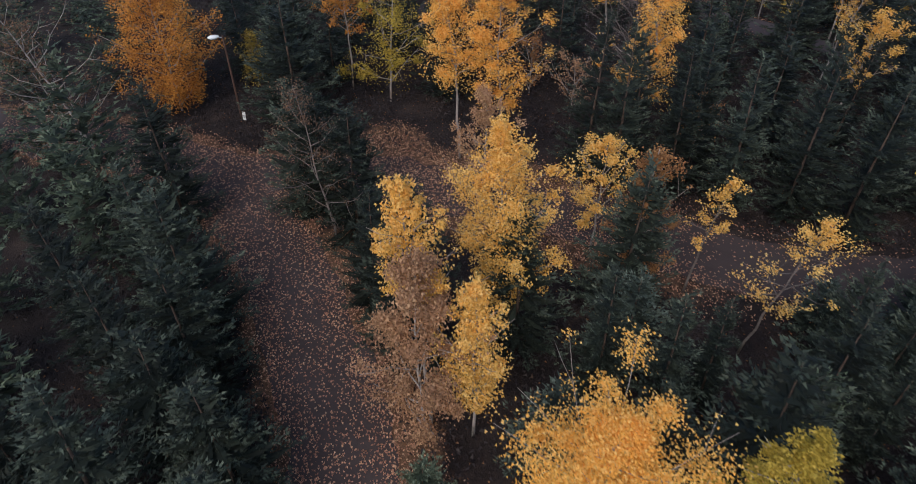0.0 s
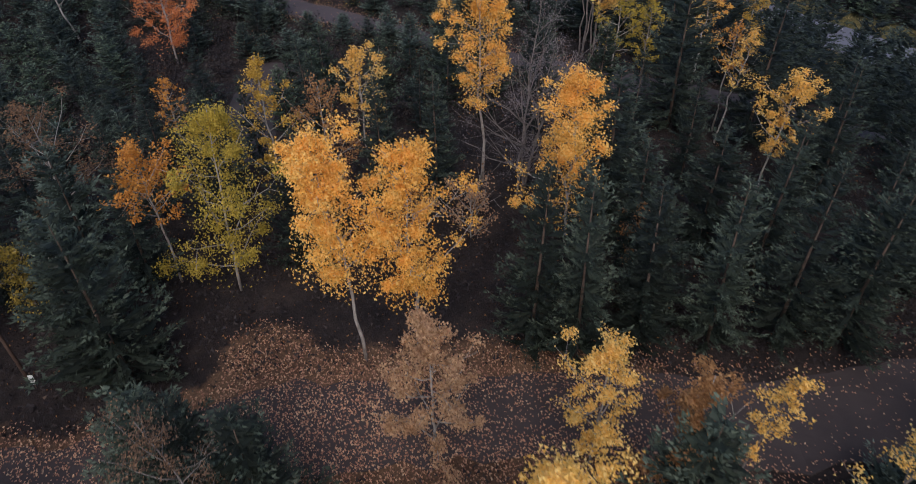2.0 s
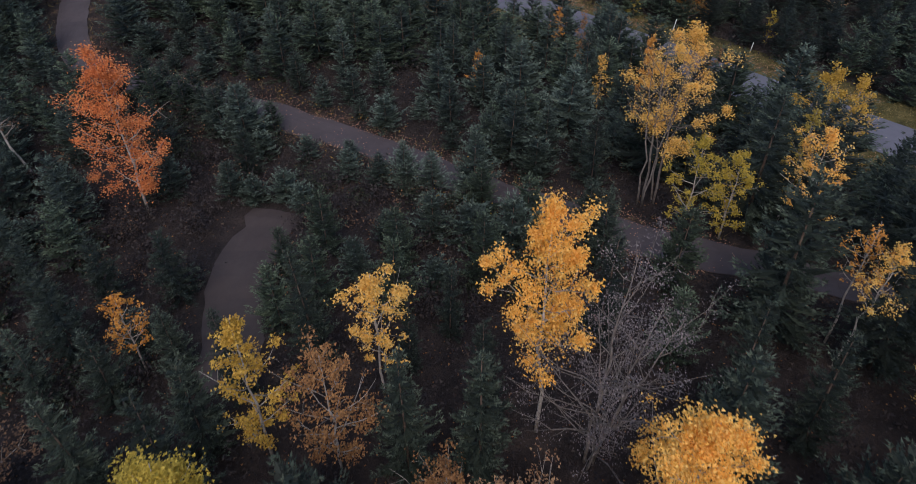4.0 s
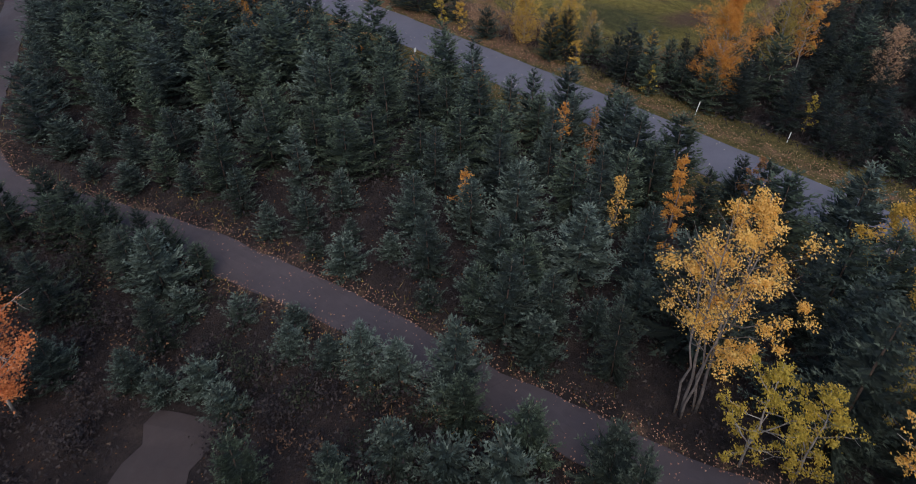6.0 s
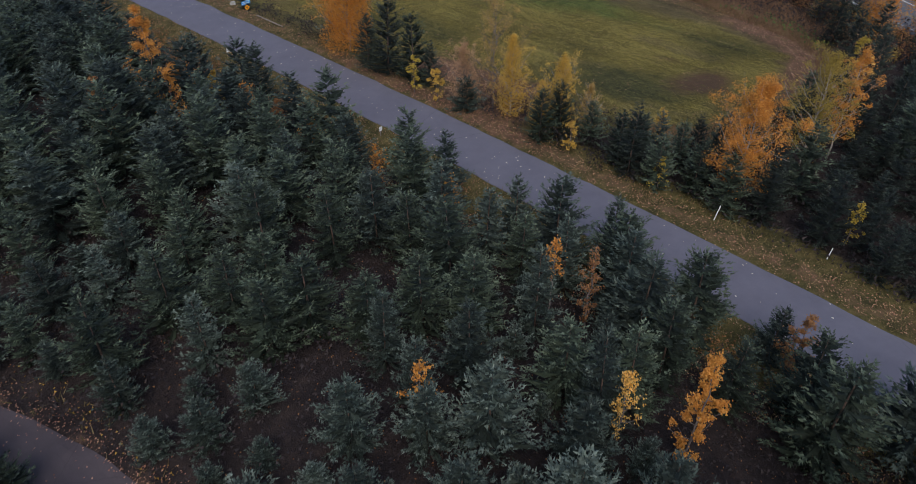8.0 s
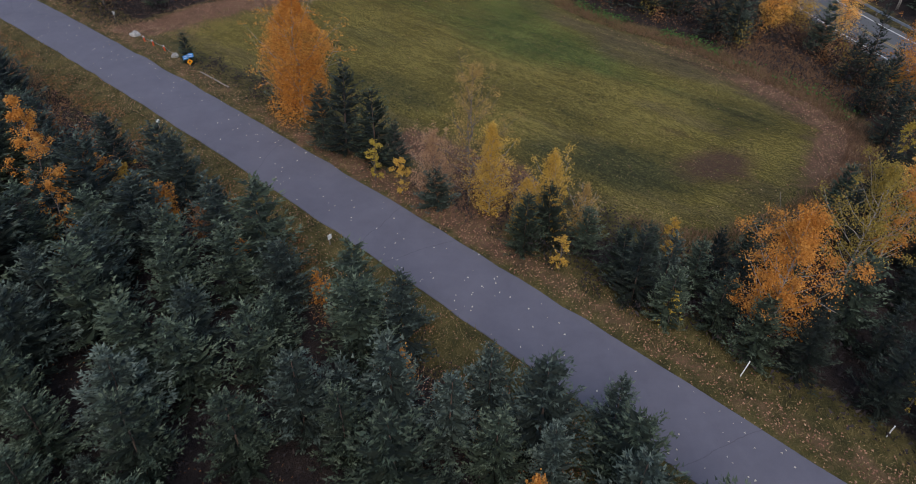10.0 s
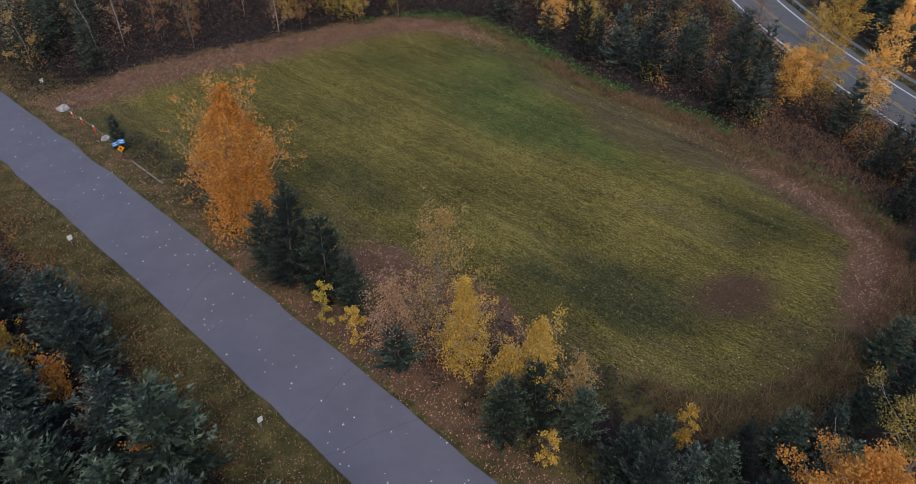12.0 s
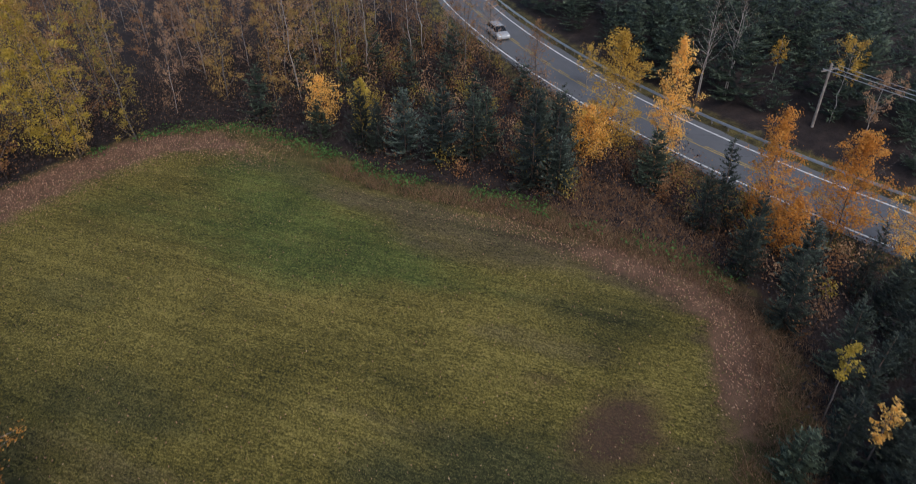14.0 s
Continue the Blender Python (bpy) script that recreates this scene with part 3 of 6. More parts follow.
# ---- spruces ----
def spruce_meshes(height, radius, seed, gap, density, droop, bare, pitch=0.036, fat=1.0):
    """Needle sprays on whorls of drooping boughs, and the tapered trunk, as arrays."""
    rng = np.random.default_rng(seed)
    sprays, tip_light, verts, faces = [], [], [], []
    tube([(0, 0, -0.3), (0.02, 0, height * 0.4), (0, 0.02, height * 0.97)], [0.007 * height + 0.02, 0.005 * height + 0.015, 0.01], 5, verts, faces)
    z = bare * height
    turn = 0.0
    swell = rng.uniform(0.8, 1.2, 8)
    while z < height * 0.97:
        u = z / height
        reach = radius * (1 - u) ** 0.74 * (0.6 + 0.4 * min(1, (u - bare) / 0.12 + 0.25)) + 0.10
        count = max(3, int(density * (0.5 + 0.6 * reach / radius)))
        for k in range(count):
            turn += 2.399 + rng.normal(0, 0.3)
            L = reach * rng.uniform(0.55, 1.12) * (0.45 + 0.55 * swell[int(turn / math.pi * 4 + u * 5) % 8])
            az = np.array([math.cos(turn), math.sin(turn), 0])
            side = np.array([-az[1], az[0], 0])
            rise = 0.55 * u + 0.10 + rng.normal(0, 0.14)
            zz = z + rng.uniform(-1.0, 1.0) * gap
            lift, tone = rng.normal(0, 0.10), rng.uniform(-0.14, 0.14)
            wide = 0.15 * min(1.0, 0.35 + L)

            def along(s):
                return az * L * s + np.array([0, 0, zz + L * ((rise + lift) * s - droop * s * s + 0.22 * s ** 4)])

            # the inner needles make one body with crown shade painted in, the young growth small paler tufts over it
            for sgn in (-1, 1):
                mid = along(0.5) + side * sgn * wide * rng.uniform(0.7, 1.3) - np.array([0, 0, 0.04])
                sprays.append((along(0.08), mid, along(rng.uniform(0.78, 0.9)) - np.array([0, 0, 0.03])))
                tip_light.append(max(0.0, 0.16 + tone))
            n = max(3, int(L / pitch))
            at_s = 0.22 + 0.80 * rng.random(n) ** 0.75
            off = rng.normal(0, 1, n) * wide * (1.15 - 0.75 * at_s)
            for s, o in zip(at_s, off):
                at = along(s) + side * o + np.array([0, 0, rng.uniform(-0.02, 0.07)])
                d = az * rng.uniform(0.3, 1.0) + side * (4.0 * o + rng.normal(0, 0.35)) + np.array([0, 0, rng.uniform(-0.1, 0.7)])
                d /= np.linalg.norm(d)
                w = np.cross(d, np.array([0, 0, 1.0]) + rng.normal(0, 0.45, 3))
                w *= 0.034 * fat * rng.uniform(0.75, 1.25) / (np.linalg.norm(w) + 1e-9)
                sprays.append((at + w, at + d * 0.135 * fat * rng.uniform(0.75, 1.3), at - w))
                # lighter towards the bough end, as sky light would fall
                tip_light.append(max(0.0, min(1.0, 0.12 + 0.80 * s * s + tone)))
        z += gap * rng.uniform(0.75, 1.25) * (1.15 - 0.4 * u)
    for k in range(9):
        a = k * 2.4
        d = np.array([0.7 * math.cos(a), 0.7 * math.sin(a), 0.7])
        at = np.array([0, 0, height * (0.93 + 0.006 * k)])
        w = np.array([-math.sin(a), math.cos(a), 0]) * 0.035
        sprays.append((at + w, at + d * 0.16, at - w))
        tip_light.append(1.0)
    return np.array(sprays), np.array(tip_light), verts, faces


SPRUCE_KIND = {
    "tall": (8.5, 1.85, 11, 0.34, 7, 0.26, 0.06, "dark", "tall dark green spruce with drooping boughs"),
    "slim": (7.5, 1.45, 12, 0.32, 7, 0.26, 0.08, "dark", "slim dark green spruce with a pointed top"),
    "full": (6.5, 1.95, 13, 0.32, 8, 0.20, 0.03, "dark", "full dark green spruce with dense boughs"),
    "young": (5.0, 1.55, 14, 0.28, 7, 0.12, 0.02, "green", "young green spruce with a dense crown"),
    "lean": (5.2, 1.45, 15, 0.28, 7, 0.14, 0.03, "blue", "young grey-green spruce with a pointed crown"),
    "blue": (4.6, 1.65, 16, 0.27, 8, 0.08, 0.01, "blue", "young blue-green spruce with upturned boughs"),
    "bush": (2.6, 1.30, 17, 0.22, 8, 0.04, 0.0, "blue", "low bushy blue-green spruce"),
}
spruce_first = {}
far_sprays = {"green": [], "blue": [], "dark": []}
far_tip_light = {"green": [], "blue": [], "dark": []}
far_model = {}


def spruce(kind, x, y, h, rng, group="", width=1.0, label=""):
    height, radius, seed, gap, density, droop, bare, tint, words = SPRUCE_KIND[kind]
    m = pose(x, y, float(ground_z(x, y)) - 0.05, rng.normal(0, 1.6), rng.normal(0, 1.6), rng.uniform(0, 360))
    if kind not in spruce_first:
        sprays, tip_light, verts, faces = spruce_meshes(height, radius, seed, gap, density, droop, bare)
        ob = thing("spruce_tree", m, label or words, "spruce tree", group)
        under(ob, mesh_object("trunk", verts, faces, DARK_BARK, True))
        under(ob, loose_object("crown", sprays, NEEDLE[tint], tip_light))
        spruce_first[kind] = ob
        return ob
    k = h / height
    ob = copy_thing(spruce_first[kind], m @ Matrix.Diagonal((k * width, k * width, k, 1)))
    return tagged(ob, label or words, "", group)


def far_spruce(kind, x, y, h, rng, width=1.0, coarse=False):
    """A spruce of the joined far woods: the same growth with fewer, broader sprays."""
    height, radius, seed, gap, density, droop, bare, tint, words = SPRUCE_KIND[kind]
    key = kind, coarse
    if key not in far_model:
        far_model[key] = spruce_meshes(height, radius, seed + 40, gap * (1.35 if coarse else 1.08), density * 0.95, droop, bare, *((0.075, 1.5) if coarse else (0.044, 1.12) if kind in ("young", "lean", "blue", "bush") else (0.06, 1.3)))[:2]
    a, k = rng.uniform(0, 6.283), h / height
    c, s = math.cos(a) * k * width, math.sin(a) * k * width
    q, tip_light = far_model[key]
    out = np.stack([q[..., 0] * c - q[..., 1] * s + x, q[..., 0] * s + q[..., 1] * c + y, q[..., 2] * k + float(ground_z(x, y))], -1)
    tint = "green" if coarse and tint == "dark" else tint
    far_sprays[tint].append(out)
    far_tip_light[tint].append(tip_light)


# ---- broad-leaved trees ----
def broadleaf_meshes(h, w, seed, low, count, lean, stems, size, limbs, spread_up, ragged, fullness=0.0, stout=1.0):
    rng = np.random.default_rng(seed)
    tv, tf, lv, lf, cl = [], [], [], [], []
    for s in range(stems):
        hh = h * (1 if s == 0 else rng.uniform(0.72, 0.95))
        off = np.zeros(2) if s == 0 else rng.normal(0, 0.22, 2)
        ln = np.array(lean, float) + (0 if s == 0 else rng.normal(0, 0.10 * h, 2))
        n = 9
        path = []
        wob = rng.normal(0, 0.008 * h, (n + 1, 2))
        for i in range(n + 1):
            u = i / n
            xy = off + ln * u ** 1.25 + wob[i] * math.sin(math.pi * min(1, u * 1.1))
            path.append((xy[0], xy[1], u * hh - (0.3 if i == 0 else 0)))
        path = np.array(path)
        r0 = (0.0052 * h + 0.020) * (1 if s == 0 else 0.8) * stout
        tube(path, [r0 * (1 - 0.93 * i / n) + 0.006 for i in range(n + 1)], 7, tv, tf)
        nl = int(limbs / (1 if s == 0 else 1.6))
        turn = rng.uniform(0, 6)
        for k in range(nl):
            u = low + (0.97 - low) * ((k + rng.uniform(0, 0.9)) / nl)
            i = u * n
            a = path[int(i)] + (path[min(n, int(i) + 1)] - path[int(i)]) * (i - int(i))
            v = (u - low) / (1 - low)
            prof = max(0.12, math.sin(math.pi * (0.30 + 0.685 * v)) ** 1.05)
            L = w * 0.43 * prof * rng.uniform(1 - 0.55 * ragged, 1 + 0.5 * ragged)
            turn += 2.399 + rng.normal(0, 0.4)
            out = np.array([math.cos(turn), math.sin(turn), 0])
            up = spread_up * (0.75 + 0.25 * v) * rng.uniform(0.6, 1.25)
            p = [a]
            for j in range(1, 5):
                p.append(p[-1] + (out + np.array([0, 0, up * (0.7 + 0.2 * j)]) + rng.normal(0, 0.16, 3)) * L / 4 / math.hypot(1, 0.4 * up))
            rr = r0 * (1 - u) * 0.5 + 0.012 * stout
            tube(p, [rr, rr * 0.8, rr * 0.6, rr * 0.4, 0.006], 4, lv, lf)
            for j in (2, 3, 4):
                cl.append((p[j], 0.6 if j < 4 else 1.0))
            for j in (1, 2, 3):
                d = out * 0.6 + rng.normal(0, 0.7, 3) + np.array([0, 0, 0.35])
                d *= L * rng.uniform(0.25, 0.5) / np.linalg.norm(d)
                tube([p[j], p[j] + d * 0.55 + rng.normal(0, 0.03, 3), p[j] + d], [rr * 0.45, rr * 0.3, 0.004], 3, lv, lf)
                cl.append((p[j] + d, 0.9))
                cl.append((p[j] + d * 0.6, 0.5))
        cl.append((path[-1], 0.8))
        cl.append((path[-2], 0.6))
    count, size = int(count * 1.9), size * 0.72
    if not count:
        return tv, tf, lv, lf, None
    c = np.array([q for q, _ in cl])
    wt = np.array([k for _, k in cl]) * rng.uniform(0.1, 1.3, len(cl)) ** (2.0 * ragged) * (rng.random(len(cl)) > 0.32 * ragged)
    pick = rng.choice(len(c), count, p=wt / wt.sum())
    rad = np.clip(0.042 * w, 0.09, 0.22)
    pos = c[pick] + rng.normal(0, 1, (count, 3)) * rad * np.array([1, 1, 0.8]) * rng.uniform(0.6, 1.25, len(c))[pick][:, None]
    if fullness:
        k = rng.random(count) < fullness
        v = rng.beta(1.25, 1.5, count)
        prof = np.maximum(0.10, np.sin(np.pi * (0.30 + 0.685 * v)) ** 1.05) * (0.82 + 0.18 * np.sin(9 * v + seed))
        a = rng.uniform(0, 2 * np.pi, count)
        lobe = 0.80 + 0.20 * np.sin(3 * a + 7 * v + seed) * np.sin(2 * a - 11 * v)
        r = w * 0.47 * prof * lobe * rng.uniform(0, 1, count) ** 0.45
        u = low + (1.0 - low) * v
        axis = np.array(lean, float)[None, :] * (u ** 1.25)[:, None]
        inner = np.stack([axis[:, 0] + r * np.cos(a), axis[:, 1] + r * np.sin(a), u * h * 1.02 + rng.normal(0, 0.1, count)], 1)
        pos = np.where(k[:, None], inner, pos)
    pos[:, 2] = np.maximum(pos[:, 2], 0.25)
    return tv, tf, lv, lf, leaf_blades(pos, size, rng, 0.7)


def broadleaf(x, y, h, w, tint, seed, count=3200, low=0.3, bark=PALE_BARK, lean=(0, 0), stems=1, size=0.15, limbs=26, up=0.75, label="", group="", name="aspen_tree", category="aspen tree", ragged=1.0, fullness=0.0, stout=1.0):
    tv, tf, lv, lf, lq = broadleaf_meshes(h, w, seed, low, count, lean, stems, size, limbs, up, ragged, fullness, stout)
    ob = thing(name, pose(x, y, float(ground_z(x, y))), label, category, group)
    first = len(tv)
    under(ob, mesh_object("trunk", tv + lv, tf + [tuple(i + first for i in face) for face in lf], bark, True))
    if lq is not None:
        under(ob, loose_object("crown", lq, LEAF[tint]))
    return ob


# ---- trees of the bench round the trails ----
GOLD = "tall aspen in full golden autumn leaf"
for i, (x, y, h, w, tint, n, low, lean, words) in enumerate([
    (0.1, 28.7, 9.7, 4.2, "gold", 9500, 0.40, (-0.7, 0.4), GOLD + " beside the trail"),
    (1.9, 27.9, 9.8, 3.5, "gold", 7800, 0.33, (-0.2, -0.6), GOLD + " with a white trunk"),
    (9.5, 31.2, 8.9, 4.4, "gold", 9000, 0.20, (-0.5, -0.5), GOLD + " above dark spruces"),
    (8.3, 37.3, 10.6, 3.5, "gold", 7600, 0.40, (-0.2, 0), GOLD + " with a narrow pointed crown"),
    (1.7, 17.5, 9.2, 3.9, "yellow", 11000, 0.18, (-0.5, -0.2), "aspen with dense yellow leaves over the trail"),
    (-0.9, 13.3, 9.6, 2.6, "yellow", 3600, 0.58, (-0.6, 0.7), "slender aspen with a yellow top"),
    (0.5, 12.9, 7.2, 2.7, "yellow", 4200, 0.28, (0, 0), "small aspen with yellow leaves"),
    (3.2, 7.7, 8.2, 5.4, "gold", 17000, 0.40, (0, 0), "aspen with a broad golden crown"),
    (6.9, 7.4, 8.6, 2.8, "lime", 6500, 0.45, (0, 0), "aspen with yellow-green leaves"),
    (-3.7, 34.0, 7.9, 4.6, "lime", 6800, 0.12, (0.6, 1.0), "aspen turning from green to yellow"),
]):
    broadleaf(x, y, h, w, tint, 100 + i, n, low, lean=lean, label=words, group="aspens by the trails", limbs=30 if i in (4, 6, 7) else 23 if i < 4 else 20, up=0.95, size=0.08 if y < 8 else 0.10, ragged=0.7 if i in (4, 5, 6) else 1.0, fullness={4: 0.35, 5: 0.3, 6: 0.35, 7: 0.2, 9: 0.1}.get(i, 0.16))
for i, (x, y, h, w, tint, n, low, words) in enumerate([
    (-1.1, 12.7, 8.2, 3.8, "tan", 8500, 0.10, "half-bare birch with tan leaves"),
    (5.6, 21.9, 5.6, 3.2, "yellow", 2600, 0.25, "slight birch with sparse yellow leaves"),
    (6.7, 19.4, 6.9, 2.9, "rust", 4200, 0.10, "slight birch with rust-brown leaves"),
    (1.1, 24.0, 6.4, 3.4, "tan", 4600, 0.12, "half-bare birch with pinkish tan leaves"),
    (8.9, 19.4, 6.0, 1.9, "yellow", 800, 0.50, "sapling with a tuft of yellow leaves"),
    (10.2, 16.4, 6.2, 3.4, "yellow", 1200, 0.35, "crooked willow with thin yellow leaves"),
    (19.4, 22.0, 5.0, 2.4, "lime", 1200, 0.45, "thin birch with a yellow-green top"),
    (20.4, 35.6, 6.0, 2.4, "yellow", 900, 0.50, "leaning aspen with sparse yellow leaves"),
    (19.5, 31.3, 6.6, 2.9, "yellow", 2800, 0.36, "aspen with a rounded yellow crown"),
    (23.6, 41.9, 7.2, 2.7, "gold", 1900, 0.36, "slim aspen with orange leaves"),
    (20.3, 45.4, 5.6, 2.4, "lime", 2100, 0.12, "slim aspen with yellow-green leaves at the trail"),
    (21.6, 44.2, 5.0, 2.6, "lime", 2000, 0.12, "aspen sapling with yellow-green leaves"),
]):
    broadleaf(x, y, h, w, tint, 130 + i, n, low, label=words, group="birches by the trails", bark=GREY_BARK if i in (4, 5, 6) else PALE_BARK, limbs=20, size=0.10, name="birch_tree", category="birch tree", lean={4: (0.5, -0.3), 5: (1.6, 0.2), 7: (0.9, 0.1), 8: (0.3, -0.2)}.get(i, (0, 0)), ragged=0.7 if i in (0, 2, 3) else 1.0)
for i, (x, y, h, w, tint, n, low, words) in enumerate([
    (-4.6, 58.2, 9.4, 4.8, "red", 8000, 0.14, "aspen with bright red-orange leaves"),
    (3.6, 41.0, 6.4, 2.7, "yellow", 2000, 0.30, "thin aspen with scattered yellow leaves"),
    (-0.9, 39.7, 7.2, 2.7, "mustard", 2400, 0.12, "thin birch with yellow leaves"),
    (-5.0, 45.8, 4.4, 1.8, "orange", 650, 0.30, "sapling with orange leaves"),
    (1.3, 38.4, 6.0, 3.6, "rust", 1700, 0.08, "half-bare birch with tan leaves"),
    (21.2, 36.8, 6.0, 1.8, "orange", 420, 0.55, "half-bare birch with rust leaves"),
    (33.2, 48.5, 8.0, 3.4, "mustard", 2800, 0.15, "aspen with open yellow crown near the road"),
    (-15.0, 33.2, 9.2, 6.0, "orange", 14000, 0.04, "broad birch with dense orange leaves by the lamp"),
    (-9.8, 40.4, 6.6, 4.2, "brown", 2400, 0.15, "half-bare birch with brown leaves"),
    (25.5, 44.5, 6.8, 2.2, "olive", 1100, 0.30, "slim aspen with olive-yellow leaves"),
    (-5.9, 35.4, 6.6, 3.4, "orange", 2200, 0.48, "small aspen with orange leaves on a thin stem"),
    (-11.4, 36.0, 3.2, 2.6, "olive", 1700, 0.08, "round willow bush with dull olive leaves"),
    (4.0, 35.0, 3.2, 3.0, "rust", 900, 0.05, "low half-bare shrub with rust leaves"),
    (6.2, 33.6, 2.6, 3.2, "tan", 800, 0.05, "low half-bare shrub with tan leaves"),
    (11.6, 29.0, 3.4, 2.6, "rust", 700, 0.10, "low half-bare birch with rust leaves"),
]):
    broadleaf(x, y, h, w, tint, 160 + i, n, low, label=words, group="aspens on the slope", limbs=22, size=0.11, name="aspen_tree", category="aspen tree", up=0.95, ragged=0.4 if i == 7 else 0.9, fullness={0: 0.15, 7: 0.6, 11: 0.6}.get(i, 0.0))
# a clump of grey stems with a yellow crown at the lower trail
broadleaf(19.9, 48.3, 9.4, 3.6, "yellow", 201, 320, 0.45, GREY_BARK, (0.1, 0.5), 3, 0.09, 20, 1.0, "clump of nearly bare grey aspen stems")
broadleaf(20.5, 48.2, 9.2, 4.2, "yellow", 207, 7600, 0.34, GREY_BARK, (1.7, 1.3), 2, 0.10, 20, 0.9, "grey-stemmed aspen with a ragged yellow crown")
# bare and half-bare trees
broadleaf(9.3, 35.5, 9.2, 6.0, "twig", 203, 5200, 0.12, GREY_BARK, (0.9, 0.5), 4, 0.06, 24, 1.0, "leafless grey birch with spreading limbs", name="bare_birch_tree", category="birch tree", stout=1.0)
broadleaf(-5.2, 22.5, 7.4, 4.0, "brown", 204, 1500, 0.16, GREY_BARK, (-0.8, 0.2), 1, 0.075, 24, 0.8, "nearly bare birch in front of a dark spruce", name="bare_birch_tree", category="birch tree", stout=0.9)
broadleaf(-17.2, 27.8, 8.2, 5.6, "brown", 205, 3000, 0.15, PALE_BARK, (-1.6, -0.5), 2, 0.11, 26, 0.7, "leaning birch with few brown leaves", name="bare_birch_tree", category="birch tree", stout=1.3)
broadleaf(-10.6, 64.0, 8.0, 3.4, "brown", 206, 420, 0.4, PALE_BARK, (-1.6, 0.3), 1, 0.12, 22, 0.7, "leaning white birch with few leaves", name="bare_birch_tree", category="birch tree", stout=1.3)

# ---- trees in the young spruce stand, along the road and round the field ----
for i, (x, y, h, w, tint, n, low, words) in enumerate([
    (8.6, 99.5, 8.4, 3.6, "orange", 4600, 0.08, "narrow birch with orange leaves among spruces"),
    (27.6, 60.0, 6.6, 2.2, "orange", 2600, 0.08, "narrow young birch with orange leaves"),
    (36.2, 62.9, 4.6, 1.7, "rust", 1300, 0.10, "narrow young birch with brown leaves"),
    (23.9, 78.8, 5.2, 1.2, "orange", 380, 0.40, "sapling with orange leaves among spruces"),
    (26.4, 70.4, 5.8, 1.1, "orange", 380, 0.50, "sapling with orange leaves among spruces"),
    (27.8, 69.0, 6.0, 1.0, "rust", 560, 0.15, "thin sapling with rust leaves"),
    (17.3, 64.8, 3.6, 1.5, "orange", 300, 0.20, "low sapling with orange leaves"),
    (5.5, 92.0, 5.5, 2.4, "rust", 1100, 0.10, "birch with rust-red leaves among spruces"),
    (9.5, 95.5, 5.0, 2.2, "orange", 700, 0.10, "young birch with thin orange leaves"),
    (25.0, 61.5, 4.8, 1.4, "yellow", 420, 0.20, "sapling with yellow leaves"),
]):
    broadleaf(x, y, h, w, tint, 230 + i, n, low, GREY_BARK, label=words, group="saplings in the spruce stand", limbs=20, size=0.12, name="young_birch", category="birch tree")
for i, (x, y, h, w, tint, n, low, words) in enumerate([
    (25.8, 111.0, 11.0, 8.6, "orange", 19000, 0.05, "broad aspen in full orange leaf between road and field"),
    (34.0, 95.3, 10.6, 6.4, "straw", 3600, 0.07, "half-bare birch with fine straw-brown leaves"),
    (31.8, 96.4, 5.4, 3.8, "tan", 3800, 0.06, "low birch with yellow-brown leaves"),
    (35.0, 94.0, 7.0, 4.0, "mustard", 5600, 0.03, "young aspen with yellow leaves by the road"),
    (36.4, 91.4, 4.2, 2.8, "mustard", 2800, 0.10, "small aspen with yellow leaves by the road"),
    (37.7, 90.6, 6.6, 3.6, "mustard", 5200, 0.04, "young aspen with yellow leaves by the field"),
    (39.6, 89.4, 4.6, 2.6, "straw", 1500, 0.10, "small half-bare birch by the field"),
    (44.6, 77.6, 9.2, 5.8, "orange", 12500, 0.08, "broad aspen with bright orange leaves"),
    (52.2, 79.4, 9.2, 5.2, "olive", 7000, 0.10, "broad aspen with olive-gold leaves"),
    (55.4, 79.8, 8.8, 3.4, "orange", 4400, 0.15, "aspen with orange leaves at the field's corner"),
    (58.2, 73.4, 6.4, 4.0, "tan", 2200, 0.20, "birch with thin tan leaves"),
]):
    broadleaf(x, y, h, w, tint, 260 + i, n, low, GREY_BARK if i in (1, 2, 10) else PALE_BARK, label=words, group="trees along the road", limbs=36, size=0.145 if i == 0 else 0.11, name="aspen_tree", category="aspen tree", up=1.25, ragged={0: 0.2, 1: 0.6}.get(i, 0.8), fullness={0: 0.85, 1: 0.15, 10: 0.3}.get(i, 0.55 if i < 7 else 0.1))
